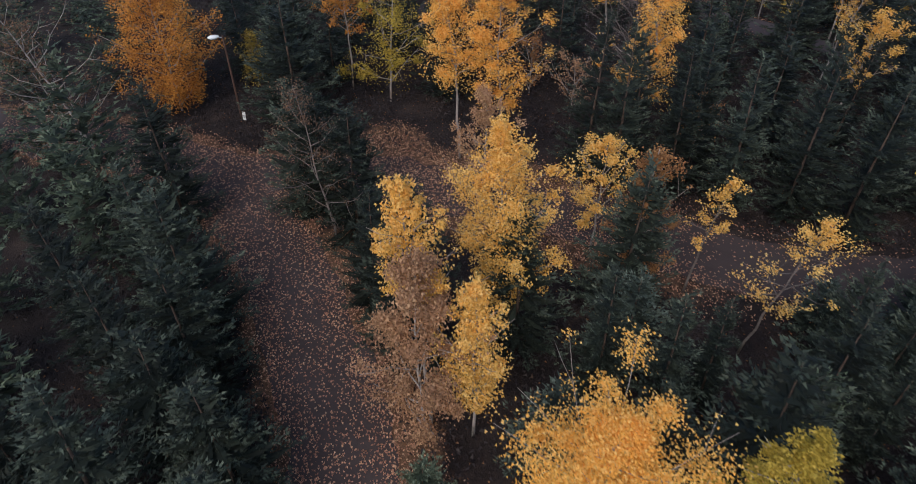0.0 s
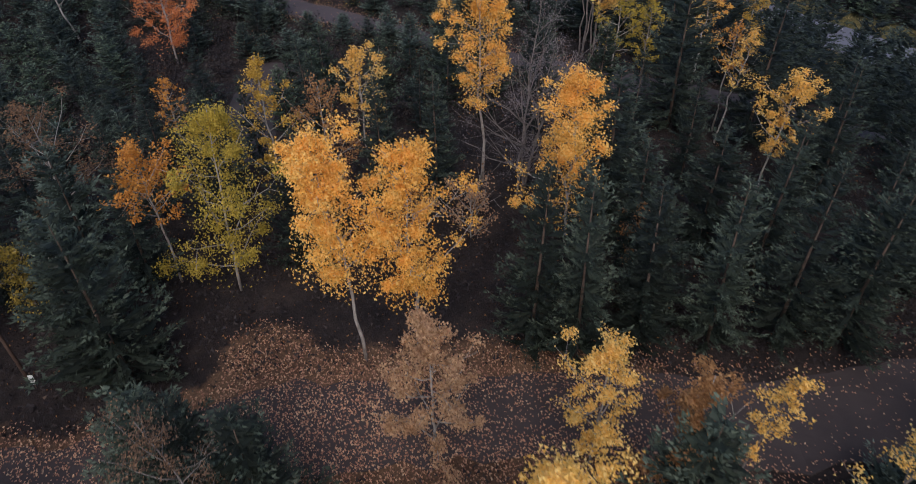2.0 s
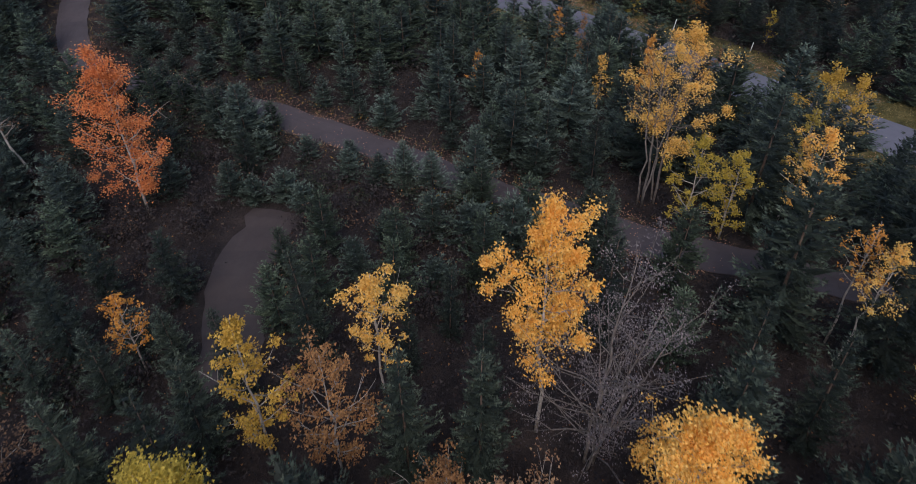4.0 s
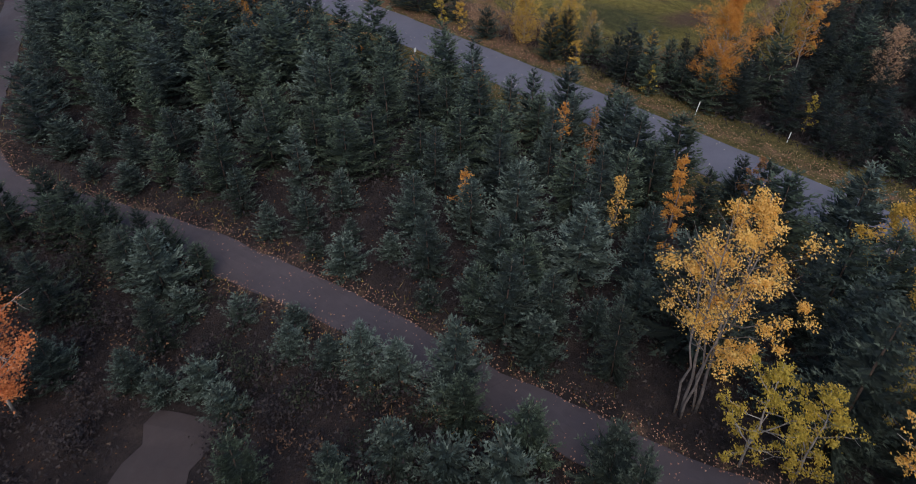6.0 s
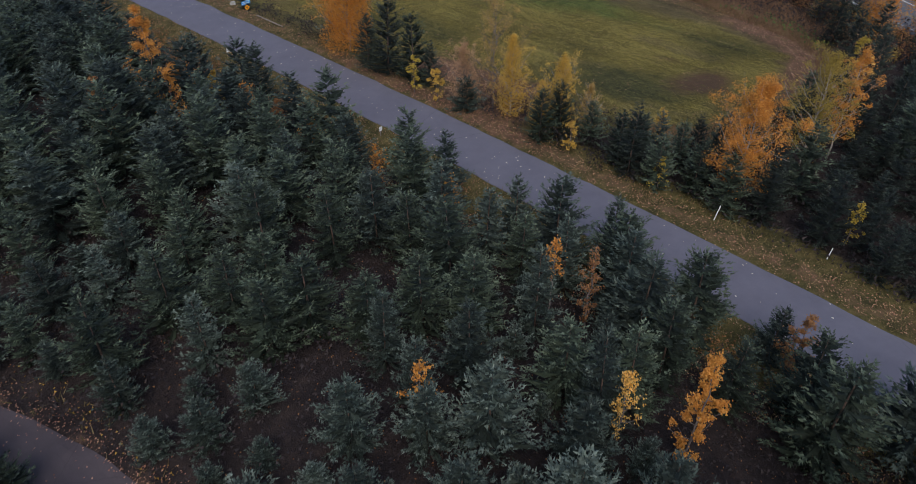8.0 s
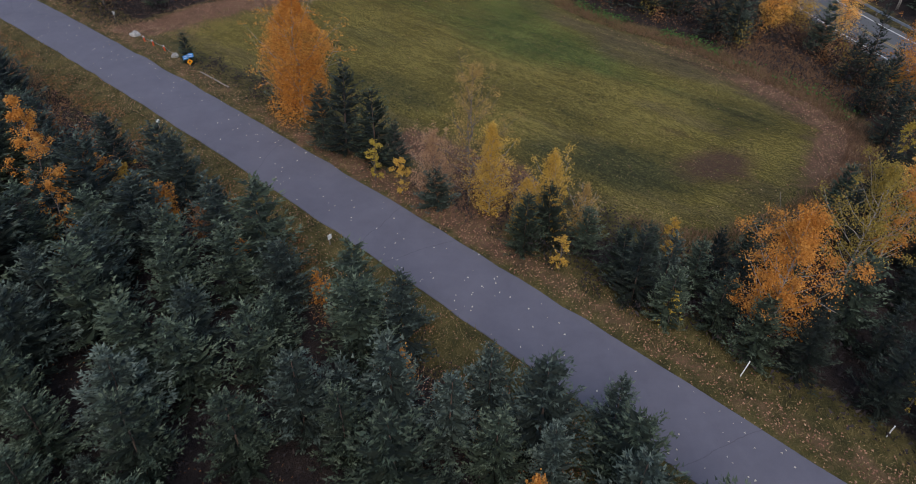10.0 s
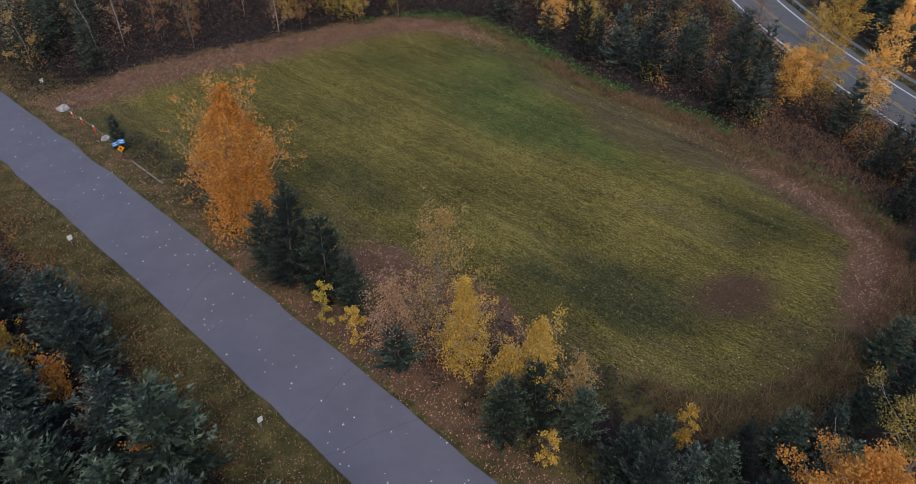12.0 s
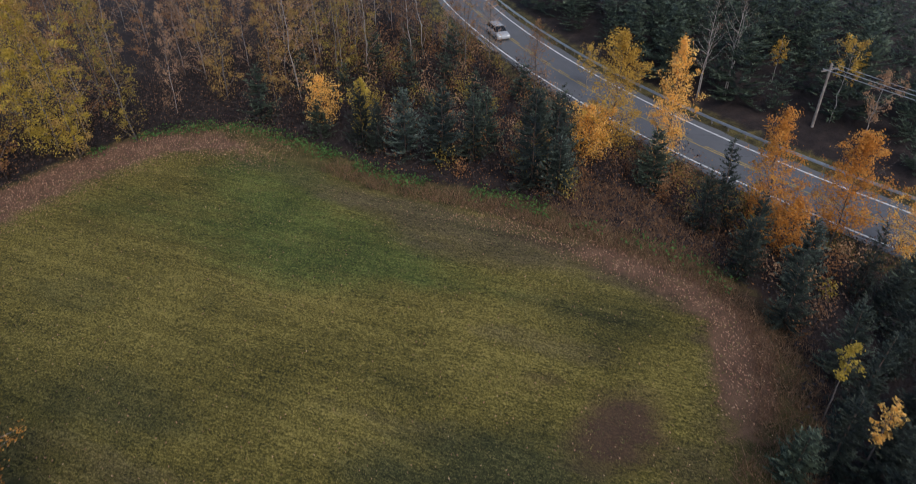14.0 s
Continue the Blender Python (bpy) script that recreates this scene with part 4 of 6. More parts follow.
for i, (x, y, h, w, tint, n, low, words) in enumerate([
    (43.4, 85.2, 3.9, 1.6, "mustard", 700, 0.10, "sapling with bright yellow leaves by the field"),
    (29.9, 97.6, 3.0, 1.6, "mustard", 520, 0.10, "low sapling with bright yellow leaves"),
    (28.6, 99.8, 3.4, 1.4, "lime", 420, 0.10, "low sapling with yellow-green leaves"),
    (40.2, 80.3, 2.8, 1.2, "lime", 260, 0.10, "low sapling with yellow leaves at the road"),
    (36.5, 86.6, 2.6, 1.3, "mustard", 340, 0.10, "low sapling with yellow leaves at the road"),
    (48.5, 71.0, 3.6, 1.2, "lime", 320, 0.10, "sapling with yellow leaves in dark spruces"),
    (63.4, 86.6, 6.0, 1.6, "lime", 500, 0.55, "sapling with a yellow-green top in dark spruces"),
    (61.0, 83.6, 6.0, 1.6, "yellow", 500, 0.50, "sapling with a yellow top in dark spruces"),
    (32.0, 53.0, 4.0, 2.4, "lime", 700, 0.10, "low willow with yellow leaves by the road"),
    (38.4, 54.6, 6.6, 3.8, "mustard", 2600, 0.10, "low aspen with yellow leaves by the road"),
]):
    broadleaf(x, y, h, w, tint, 290 + i, n, low, GREY_BARK, label=words, group="saplings along the road", limbs=14, size=0.15, name="sapling", category="sapling")

for i, (x, y, h, w, tint, n, words) in enumerate([
    (12.6, 101.0, 3.4, 2.6, "mustard", 1300, "low bush with mustard leaves among spruces"),
    (11.0, 103.6, 3.0, 2.4, "orange", 1000, "low bush with orange leaves among spruces"),
    (14.6, 98.6, 3.2, 2.2, "orange", 1100, "low bush with orange leaves among spruces"),
    (16.6, 96.2, 2.8, 2.2, "rust", 900, "low bush with rust leaves among spruces"),
    (9.6, 107.6, 2.6, 2.8, "rust", 1000, "low bush with rust leaves at the verge"),
    (7.4, 112.6, 2.2, 3.0, "rust", 1000, "low bush with rust leaves at the verge"),
    (18.6, 93.0, 2.6, 1.6, "orange", 500, "low bush with orange leaves at the verge"),
    (22.0, 88.4, 2.4, 1.4, "orange", 420, "low bush with orange leaves at the verge"),
]):
    broadleaf(x, y, h, w, tint, 310 + i, n, 0.02, GREY_BARK, label=words, group="bushes along the verge", limbs=14, size=0.13, stems=3, name="bush", category="bush", fullness=0.4)

# ---- trees between the field and the highway ----
for i, (x, y, h, w, tint, n, low, words) in enumerate([
    (42.2, 149.0, 15.0, 9.5, "lime", 12000, 0.04, "tall broad aspen with yellow-green leaves at the field"),
    (36.5, 149.5, 12.0, 5.5, "mustard", 6080, 0.06, "aspen with yellow leaves at the edge of the woods"),
    (80.0, 114.4, 12.0, 7.2, "mustard", 7000, 0.06, "open aspen with olive-yellow leaves by the highway"),
    (82.3, 110.1, 12.4, 4.8, "gold", 5000, 0.12, "slim aspen with orange leaves by the highway"),
    (79.1, 99.1, 10.6, 4.8, "orange", 4200, 0.08, "open birch with orange leaves by the highway"),
    (82.0, 94.3, 9.6, 6.6, "orange", 5600, 0.15, "open aspen with orange leaves by the highway"),
    (83.0, 89.0, 9.2, 5.4, "gold", 4200, 0.10, "open birch with golden leaves by the highway"),
    (63.6, 137.1, 5.2, 4.6, "gold", 2300, 0.10, "low birch with golden leaves"),
    (65.1, 132.3, 6.0, 3.2, "lime", 2000, 0.10, "low willow with pale yellow-green leaves"),
    (77.7, 115.2, 5.4, 5.6, "gold", 3800, 0.08, "low birch with golden leaves beside a spruce"),
    (77.2, 96.0, 5.0, 5.2, "orange", 3000, 0.08, "low birch with rust-brown leaves"),
    (84.5, 128.0, 9.0, 4.2, "rust", 900, 0.20, "half-bare birch by the highway"),
    (88.0, 138.5, 9.0, 4.6, "tan", 900, 0.20, "half-bare birch by the highway"),
]):
    broadleaf(x, y, h, w, tint, 320 + i, n, low, GREY_BARK, label=words, group="trees by the highway", limbs=32, size=0.16, name="aspen_tree", category="aspen tree", up=1.0, ragged=0.7, fullness=0.4)


for i, (x, y, h, w, tint, n, low, words) in enumerate([
    (100.2, 114.4, 10.5, 4.4, "brown", 260, 0.35, "bare white-stemmed birch beyond the highway"),
    (98.4, 116.4, 11.0, 4.0, "brown", 220, 0.35, "bare white-stemmed birch beyond the highway"),
    (106.0, 112.0, 4.6, 2.6, "mustard", 800, 0.40, "small birch with yellow leaves before dark spruces"),
    (101.6, 103.4, 8.4, 3.6, "mustard", 1500, 0.45, "birch with yellow leaves beside the utility pole"),
    (100.6, 99.6, 6.8, 4.0, "tan", 1300, 0.20, "half-bare birch beside the utility pole"),
    (91.6, 126.5, 5.0, 3.2, "mustard", 1000, 0.20, "low birch with yellow leaves beyond the highway"),
]):
    broadleaf(x, y, h, w, tint, 345 + i, n, low, PALE_BARK, (0.8, 0.2) if i < 2 else (0.2, 0), 2 if i < 2 else 1, 0.14, 18, 1.2, words, "trees beyond the highway", "birch_tree", "birch tree", 0.8, 0.0, 1.0)


def birch_wood():
    """The wood of slender birches behind the field: a few grown trees, repeated with turns and sizes."""
    rng = np.random.default_rng(41)
    first = []
    spots = []
    while len(spots) < 118:
        x, y = rng.uniform(4, 90), rng.uniform(135, 188)
        edge = np.interp(x, [4, 10, 22, 32, 47, 56, 64, 73, 85], [141, 141, 143.5, 145.5, 146.5, 146, 144, 139, 136])
        if y < edge or y > edge + 38 or abs(x - float(highway_x(y))) < 7.5 or abs(x - float(road_x(y))) < 5 or x > highway_x(y):
            continue
        if y > edge + 16 and rng.random() < 0.45:
            continue
        if any(math.hypot(x - a, y - b) < 1.9 for a, b in spots):
            continue
        spots.append((x, y))
    looks = [("rust", 1700, "slender birch with thin rust leaves"), ("brown", 1300, "slender half-bare birch with brown leaves"),
             ("straw", 1900, "slender birch with straw-brown leaves"), ("tan", 1500, "slender birch with thin tan leaves"), ("olive", 1900, "slender birch with olive-yellow leaves")]
    for i, (x, y) in enumerate(spots):
        k = int(rng.choice(5, p=[0.28, 0.27, 0.16, 0.21, 0.08])) if i >= 5 else i
        if i < 5:
            tint, n, words = looks[k]
            first.append(broadleaf(x, y, 14.0, 4.4, tint, 360 + i, int(n * 1.1), 0.02, PALE_BARK if k in (1, 3) else GREY_BARK, (0.4, 0.2), 1, 0.15, 13, 1.3, words, "birch wood behind the field", "birch_tree", "birch tree", 0.8, 0.3, 0.62))
        else:
            s = rng.uniform(0.75, 1.25)
            copy_thing(first[k], pose(x, y, float(ground_z(x, y)), rng.normal(0, 2), rng.normal(0, 2), rng.uniform(0, 360)) @ Matrix.Diagonal((s, s, s, 1)))


birch_wood()

# ---- spruces ----
rng_s = np.random.default_rng(7)
taken = []
for kind, x, y, h in [("full", -5.7, 24.1, 7.2), ("full", -4.3, 22.9, 6.4), ("full", -6.7, 25.0, 6.2), ("tall", 7.1, 25.7, 8.6), ("tall", 5.9, 26.9, 8.3), ("tall", 9.5, 25.4, 7.6), ("slim", 8.4, 28.0, 7.4), ("full", 10.8, 26.9, 6.2),
                      ("tall", 14.3, 23.8, 8.3), ("full", 16.6, 23.0, 7.4), ("tall", 12.0, 24.6, 7.8), ("tall", 18.8, 24.8, 7.2), ("full", 21.0, 24.6, 6.8), ("tall", 24.2, 22.8, 6.8), ("full", 26.4, 21.6, 6.4),
                      ("blue", 5.9, 15.9, 6.0), ("tall", 4.7, 14.4, 6.6), ("slim", 6.6, 13.6, 6.2), ("slim", 8.2, 14.2, 5.2), ("blue", 3.0, 11.6, 4.6), ("full", 11.0, 12.6, 6.4), ("full", 14.0, 14.2, 5.4), ("tall", 15.8, 15.8, 6.0), ("slim", 12.6, 12.0, 5.6), ("young", 10.0, 11.6, 4.0), ("bush", 13.2, 17.4, 2.4), ("full", 16.6, 16.8, 6.2), ("full", 18.8, 16.6, 6.6), ("tall", 21.2, 16.2, 7.0), ("full", 13.0, 15.6, 5.0),
                      ("full", -8.0, 30.9, 7.6), ("tall", -9.2, 32.6, 6.8), ("full", -9.6, 17.4, 6.8), ("tall", -12.6, 16.4, 7.2), ("full", -8.6, 14.4, 6.2), ("tall", -10.2, 13.6, 6.8), ("full", -8.4, 11.8, 6.4), ("full", -6.5, 10.6, 6.0), ("tall", -11.4, 19.4, 6.6), ("full", -6.2, 8.2, 5.6), ("young", -1.0, 9.8, 3.6)]:
    spruce(kind, x, y, h, rng_s, "spruces round the trails", 1.25 if x < -4 else 1.1)
    taken.append((x, y))
for kind, x, y, h in [("tall", 1.7, 43.7, 6.2), ("young", 6.7, 48.4, 3.7), ("blue", 12.0, 52.5, 4.3), ("blue", 15.3, 55.0, 4.7), ("young", 14.6, 56.0, 3.6), ("tall", 14.6, 34.9, 6.6), ("young", 3.6, 50.7, 4.0), ("slim", 7.0, 42.8, 4.2), ("slim", 6.6, 38.2, 5.6), ("slim", 4.9, 41.6, 3.8),
                      ("full", -3.0, 40.9, 5.0), ("tall", -1.4, 42.6, 5.2), ("young", 0.6, 46.2, 3.8), ("full", -3.6, 45.4, 3.6), ("tall", 16.6, 33.1, 6.2), ("young", 14.7, 38.3, 4.0), ("blue", 21.7, 54.2, 3.2), ("young", 1.4, 49.6, 3.0), ("full", 20.9, 40.0, 4.2), ("tall", 3.4, 37.1, 6.8), ("slim", 5.6, 36.2, 7.0), ("young", 2.4, 47.0, 4.0), ("blue", -9.2, 37.8, 5.8),
                      ("slim", 12.4, 40.2, 6.2), ("full", 18.4, 51.0, 4.4), ("blue", 17.4, 54.6, 3.6), ("full", 15.2, 44.6, 4.4), ("young", 17.2, 42.0, 4.8), ("bush", 12.0, 47.6, 3.0), ("young", 9.6, 45.6, 4.2), ("young", 11.0, 43.2, 4.6), ("bush", 8.8, 50.0, 2.6), ("young", 5.4, 45.4, 4.0)]:
    spruce(kind, x, y, h, rng_s, "spruces on the slope", 1.1 if kind in ("bush", "blue") else 1.0)
    taken.append((x, y))
for kind, x, y, h in [("full", 27.6, 104.2, 7.4), ("full", 26.4, 106.4, 5.2), ("young", 29.4, 102.4, 6.2), ("full", 30.6, 101.1, 4.2), ("bush", 31.7, 95.4, 3.0), ("young", 35.1, 88.9, 4.6), ("young", 37.1, 89.2, 5.0),
                      ("young", 39.0, 87.9, 4.0), ("full", 39.2, 82.6, 5.6), ("young", 40.1, 80.6, 4.4), ("young", 39.6, 84.6, 4.4), ("young", 42.4, 79.2, 4.4), ("lean", 41.2, 82.6, 5.2), ("young", 43.5, 82.6, 4.2), ("full", 45.6, 83.4, 3.8), ("young", 47.9, 83.0, 4.2), ("full", 50.2, 82.6, 4.2), ("young", 53.0, 83.2, 4.0), ("full", 56.0, 83.4, 4.4), ("full", 44.6, 80.6, 4.6), ("young", 48.6, 80.6, 4.6), ("young", 41.8, 85.2, 3.8), ("young", 58.2, 86.0, 4.2), ("young", 17.95, 125.2, 3.1), ("bush", 24.8, 113.2, 3.0)]:
    spruce(kind, x, y, h, rng_s, "spruces between road and field", 1.15)
    taken.append((x, y))
for kind, x, y, h in [("blue", 65.4, 126.4, 6.6), ("blue", 67.4, 123.6, 7.4), ("full", 63.6, 130.5, 6.4), ("full", 69.6, 121.8, 6.6), ("full", 70.0, 115.0, 9.4), ("full", 72.2, 114.6, 8.6), ("blue", 70.8, 112.8, 5.6), ("full", 64.2, 129.0, 5.2), ("young", 71.5, 122.3, 6.4), ("slim", 76.2, 100.8, 8.4), ("full", 75.2, 101.8, 5.4),
                      ("full", 69.2, 91.9, 6.0), ("tall", 64.2, 85.6, 7.2), ("full", 72.5, 85.8, 6.0), ("full", 60.2, 84.9, 6.2), ("full", 63.4, 81.8, 6.2), ("full", 67.4, 87.4, 6.2), ("tall", 76.0, 90.0, 6.4), ("full", 71.8, 96.6, 5.4), ("blue", 73.6, 93.2, 5.6), ("full", 74.4, 97.2, 5.8)]:
    spruce(kind, x, y, h, rng_s, "spruces by the highway")
    taken.append((x, y))


for x, y, h, wide in [(14.2, 64.1, 4.0, 1.2), (17.0, 63.2, 3.8, 1.2), (19.4, 62.6, 5.1, 1.2), (20.6, 57.9, 4.8, 1.35), (13.7, 60.4, 3.6, 1.2), (27.3, 66.3, 3.6, 1.0), (25.1, 59.7, 2.4, 1.2), (5.8, 69.1, 3.0, 1.1), (8.9, 66.2, 2.7, 1.3),
                      (10.8, 64.5, 1.8, 1.2), (11.0, 67.3, 2.8, 1.2), (20.2, 66.6, 4.9, 1.1), (24.5, 62.3, 6.2, 1.0), (24.9, 69.2, 6.0, 1.0), (32.5, 74.2, 4.7, 1.0), (27.9, 77.8, 5.0, 1.0), (36.0, 64.2, 3.8, 1.1), (22.6, 60.6, 4.4, 1.2), (17.0, 59.6, 3.6, 1.4)]:
    spruce("blue" if h < 5.5 else "lean", x, y, h, rng_s, "young spruce stand", wide)
    taken.append((x, y))
for kind, x, y, h in [("blue", 1.4, 63.4, 4.2), ("full", 0.2, 65.0, 3.8), ("full", 1.0, 60.1, 3.2), ("blue", -0.2, 58.0, 2.4), ("young", 3.2, 64.4, 2.4), ("blue", 6.3, 57.3, 2.2), ("blue", 7.7, 55.9, 2.1), ("blue", 10.2, 54.0, 2.6), ("young", -1.7, 68.5, 3.0), ("young", -3.4, 69.8, 3.2), ("full", -0.6, 66.6, 3.0),
                      ("blue", -3.2, 59.7, 2.8), ("bush", 4.6, 60.6, 1.6), ("bush", 6.8, 59.0, 1.5), ("bush", 8.9, 54.6, 1.7), ("bush", 2.2, 61.8, 1.8), ("full", -3.4, 64.0, 4.2), ("young", -5.6, 71.0, 3.8), ("full", -6.0, 66.4, 4.4), ("bush", 11.4, 52.0, 1.8), ("bush", 2.6, 56.6, 1.9), ("bush", 1.0, 57.0, 1.7), ("bush", 3.4, 55.0, 1.8), ("young", -4.0, 72.8, 3.2), ("full", -2.7, 71.4, 3.0), ("young", -1.0, 69.6, 2.9), ("full", 0.6, 67.9, 2.7), ("young", 1.9, 66.4, 2.7), ("blue", 9.0, 55.4, 2.8), ("young", 11.8, 50.8, 3.0), ("young", 13.4, 48.6, 3.4), ("full", 15.4, 46.4, 3.8)]:
    spruce(kind, x, y, h, rng_s, "young spruces on the near side of the lower trail", 1.35)
    taken.append((x, y))


def fill(kinds, x0, x1, y0, y1, gap, heights, test, group, seed, single=None, verge=1.1):
    """Spruces over a stretch of the plan, no nearer to one another than gap; single: the stretch in which each is an object of its own."""
    rng = np.random.default_rng(seed)
    n = int((x1 - x0) * (y1 - y0) / gap ** 2 * 3)
    q = np.stack([rng.uniform(x0, x1, n), rng.uniform(y0, y1, n)], 1)
    west = np.interp(q[:, 1], [0, 24, 54, 60, 96, 102, 144, 175, 210], [-14, -22, -36, -19, -19, -11, 0, 6, 50])
    east = np.interp(q[:, 1], [0, 12, 24, 42, 54, 84, 96, 108, 114, 150, 174, 210], [12, 18, 30, 54, 62, 78, 112, 132, 140, 118, 94, 58])
    keep = test(q[:, 0], q[:, 1]) & (near_way(q[:, 0], q[:, 1]) > verge) & ~within(q[:, 0], q[:, 1], FIELD) & (q[:, 0] > west) & (q[:, 0] < east)
    for x, y in q[keep]:
        if all((x - a) ** 2 + (y - b) ** 2 > gap * gap for a, b in taken):
            taken.append((x, y))
            kind, h, width = kinds[int(rng.integers(len(kinds)))], rng.uniform(*(heights(x, y) if callable(heights) else heights)), rng.uniform(1.1, 1.5)
            if single and single(x, y):
                spruce(kind, x, y, h, rng, group, width)
            else:
                far_spruce(kind, x, y, h, rng, width, x > 88 or y > 122 or x < -14)


OPEN = [(0.8, 29.5, 3.4), (-2.2, 28.6, 2.4), (4.6, 33.6, 2.8), (0.8, 40.6, 3.0), (20.2, 46.4, 2.4), (19.5, 31.3, 1.6), (5.8, 21.0, 2.4), (9.6, 18.6, 2.6), (8.2, 31.2, 2.2), (1.5, 21, 4.2), (-1, 13, 3.0), (-3.6, 31, 2.6), (3, 7, 3.0), (-5, 34.6, 2.2), (-15, 32, 3.0), (-16.6, 27.2, 2.5), (10, 36, 3.2), (7.9, 37, 2.0), (9, 18, 2.6), (11, 16, 3.2),
        (20.5, 48.9, 2.6), (-0.8, 50, 1.8), (13, 19, 2.2), (19.4, 22.2, 1.6), (22, 21.6, 2.4), (-4.6, 57, 2.2), (23, 37, 2.0), (23.6, 41.7, 2.0),
        (18.5, 74.5, 2.6), (13.1, 67, 2.8), (29.8, 58.5, 3.4), (33, 55, 3.0), (-11.4, 31.0, 2.8), (-11.2, 33.6, 2.0), (-10.2, 29.6, 2.0), (12.6, 101, 1.9), (11, 103.6, 1.8), (14.6, 98.6, 1.8), (16.6, 96.2, 1.7), (9.6, 107.6, 2.2), (7.4, 112.6, 2.4)]


def clear(x, y):
    v = np.ones(np.shape(x), bool)
    for a, b, r in OPEN:
        v &= np.hypot(x - a, y - b) > r
    return v


def stand_height(x, y):
    h = 6.4 - 0.11 * min(18.0, max(0.0, float(beside_road(x, y)) - 7)) * float(step(92, 76, y))
    return 0.72 * h, 1.08 * h


def beside_road(x, y):
    return (road_x(y) - x) * 0.89


def near_side(x, y):
    """The brushy ground on the near side of the lower trail."""
    return (y < 69.5 - 1.3 * x) & (y > 51.5) & (x > -7)


def bench_height(x, y):
    k = float(step(36, 44, y)) * float(step(20, 12, x))
    return 5.8 - 2.6 * k, 8.4 - 3.4 * k


fill(["tall", "slim", "full", "tall"], -34, 40, 4, 52, 2.6, bench_height, lambda x, y: clear(x, y) & (beside_road(x, y) > 15) & ((x > 9) | (y < 37) | (np.sin(3.1 * x) * np.sin(2.3 * y) > 0.12)), "spruces of the bench", 51, lambda x, y: -13 < x < 24 and 8 < y < 46, 0.7)
fill(["young", "lean", "young", "blue", "lean", "young"], -30, 40, 50, 165, 2.3, stand_height,
     lambda x, y: clear(x, y) & ~near_side(x, y) & (beside_road(x, y) > 4.9 + 2.2 * step(77, 89, y) + 2.6 * step(100, 112, y)) & ((away(x, y, trail_low) > 3.6) | (x < -8)), "young spruce stand", 52, lambda x, y: 52 < y < 82 and x > 3)
fill(["young", "lean", "full"], 16, 48, 32, 50, 2.4, (3.6, 5.6), lambda x, y: clear(x, y) & (beside_road(x, y) > 5.6) & (beside_road(x, y) < 15.5), "spruces of the bench", 58)
fill(["bush", "blue", "bush"], -20, 26, 44, 80, 1.9, (1.4, 2.8), lambda x, y: clear(x, y) & ~near_side(x, y) & (beside_road(x, y) > 9), "low spruces beside the trail", 53, lambda x, y: 50 < y < 68 and x > 2)
fill(["full", "young", "full", "tall"], 40, 80, 40, 88, 2.2, (3.8, 5.8), lambda x, y: (beside_road(x, y) < -6.4) & (x < 79) & ((y < 81) | (x > 58)) & (away(x, y, FIELD) > 3.0) & (np.hypot((x - 52) / 5, (y - 79.5) / 3) > 1) & (np.hypot((x - 45.4) / 2, (y - 78) / 2) > 1), "dark spruces beyond the road", 54)
fill(["tall", "full", "tall"], -30, 16, 139, 186, 2.6, (5, 8), lambda x, y: (np.abs(beside_road(x, y)) > 6.0), "dark spruces behind the field", 55)
fill(["tall", "slim", "full"], 92, 136, 60, 190, 3.5, (7, 11), lambda x, y: (x > highway_x(y) + 7.5) & (np.hypot(x - 98.6, (y - 101.5) / 1.3) > 4.6), "dark spruces beyond the highway", 56)
fill(["full", "young"], 58, 84, 104, 146, 4.6, (3.4, 6.0), lambda x, y: (away(x, y, FIELD) > 4.0) & (x < highway_x(y) - 7) & (np.hypot((x - 73) / 5, (y - 106) / 6) > 1), "spruces between field and highway", 57)
for tint, many in far_sprays.items():
    tagged(loose_object("far_spruces", np.concatenate(many), NEEDLE[tint], np.concatenate(far_tip_light[tint])), {"dark": "dense dark spruce woods", "green": "green young spruces of the stand", "blue": "grey-green young spruces of the stand"}[tint], "spruce woods", kind="stuff")


# ---- ground cover ----
def scattered(x, y, size, rng, lift=0.03, upright=2.2):
    return leaf_blades(np.stack([x, y, ground_z(x, y) + lift + rng.uniform(0, 0.03, len(x))], 1), size, rng, upright)


def blades(x, y, tall, wide, rng, lean=0.5):
    """Upright grass blades and stalks."""
    n = len(x)
    foot = np.stack([x, y, ground_z(x, y) - 0.03], 1)
    d = np.stack([rng.normal(0, lean, n), rng.normal(0, lean, n), np.ones(n)], 1) * (tall * rng.uniform(0.5, 1.2, n))[:, None]
    a = rng.uniform(0, 2 * math.pi, n)
    w = np.stack([np.cos(a), np.sin(a), np.zeros(n)], 1) * wide
    return np.stack([foot - w, foot + w, foot + d], 1)


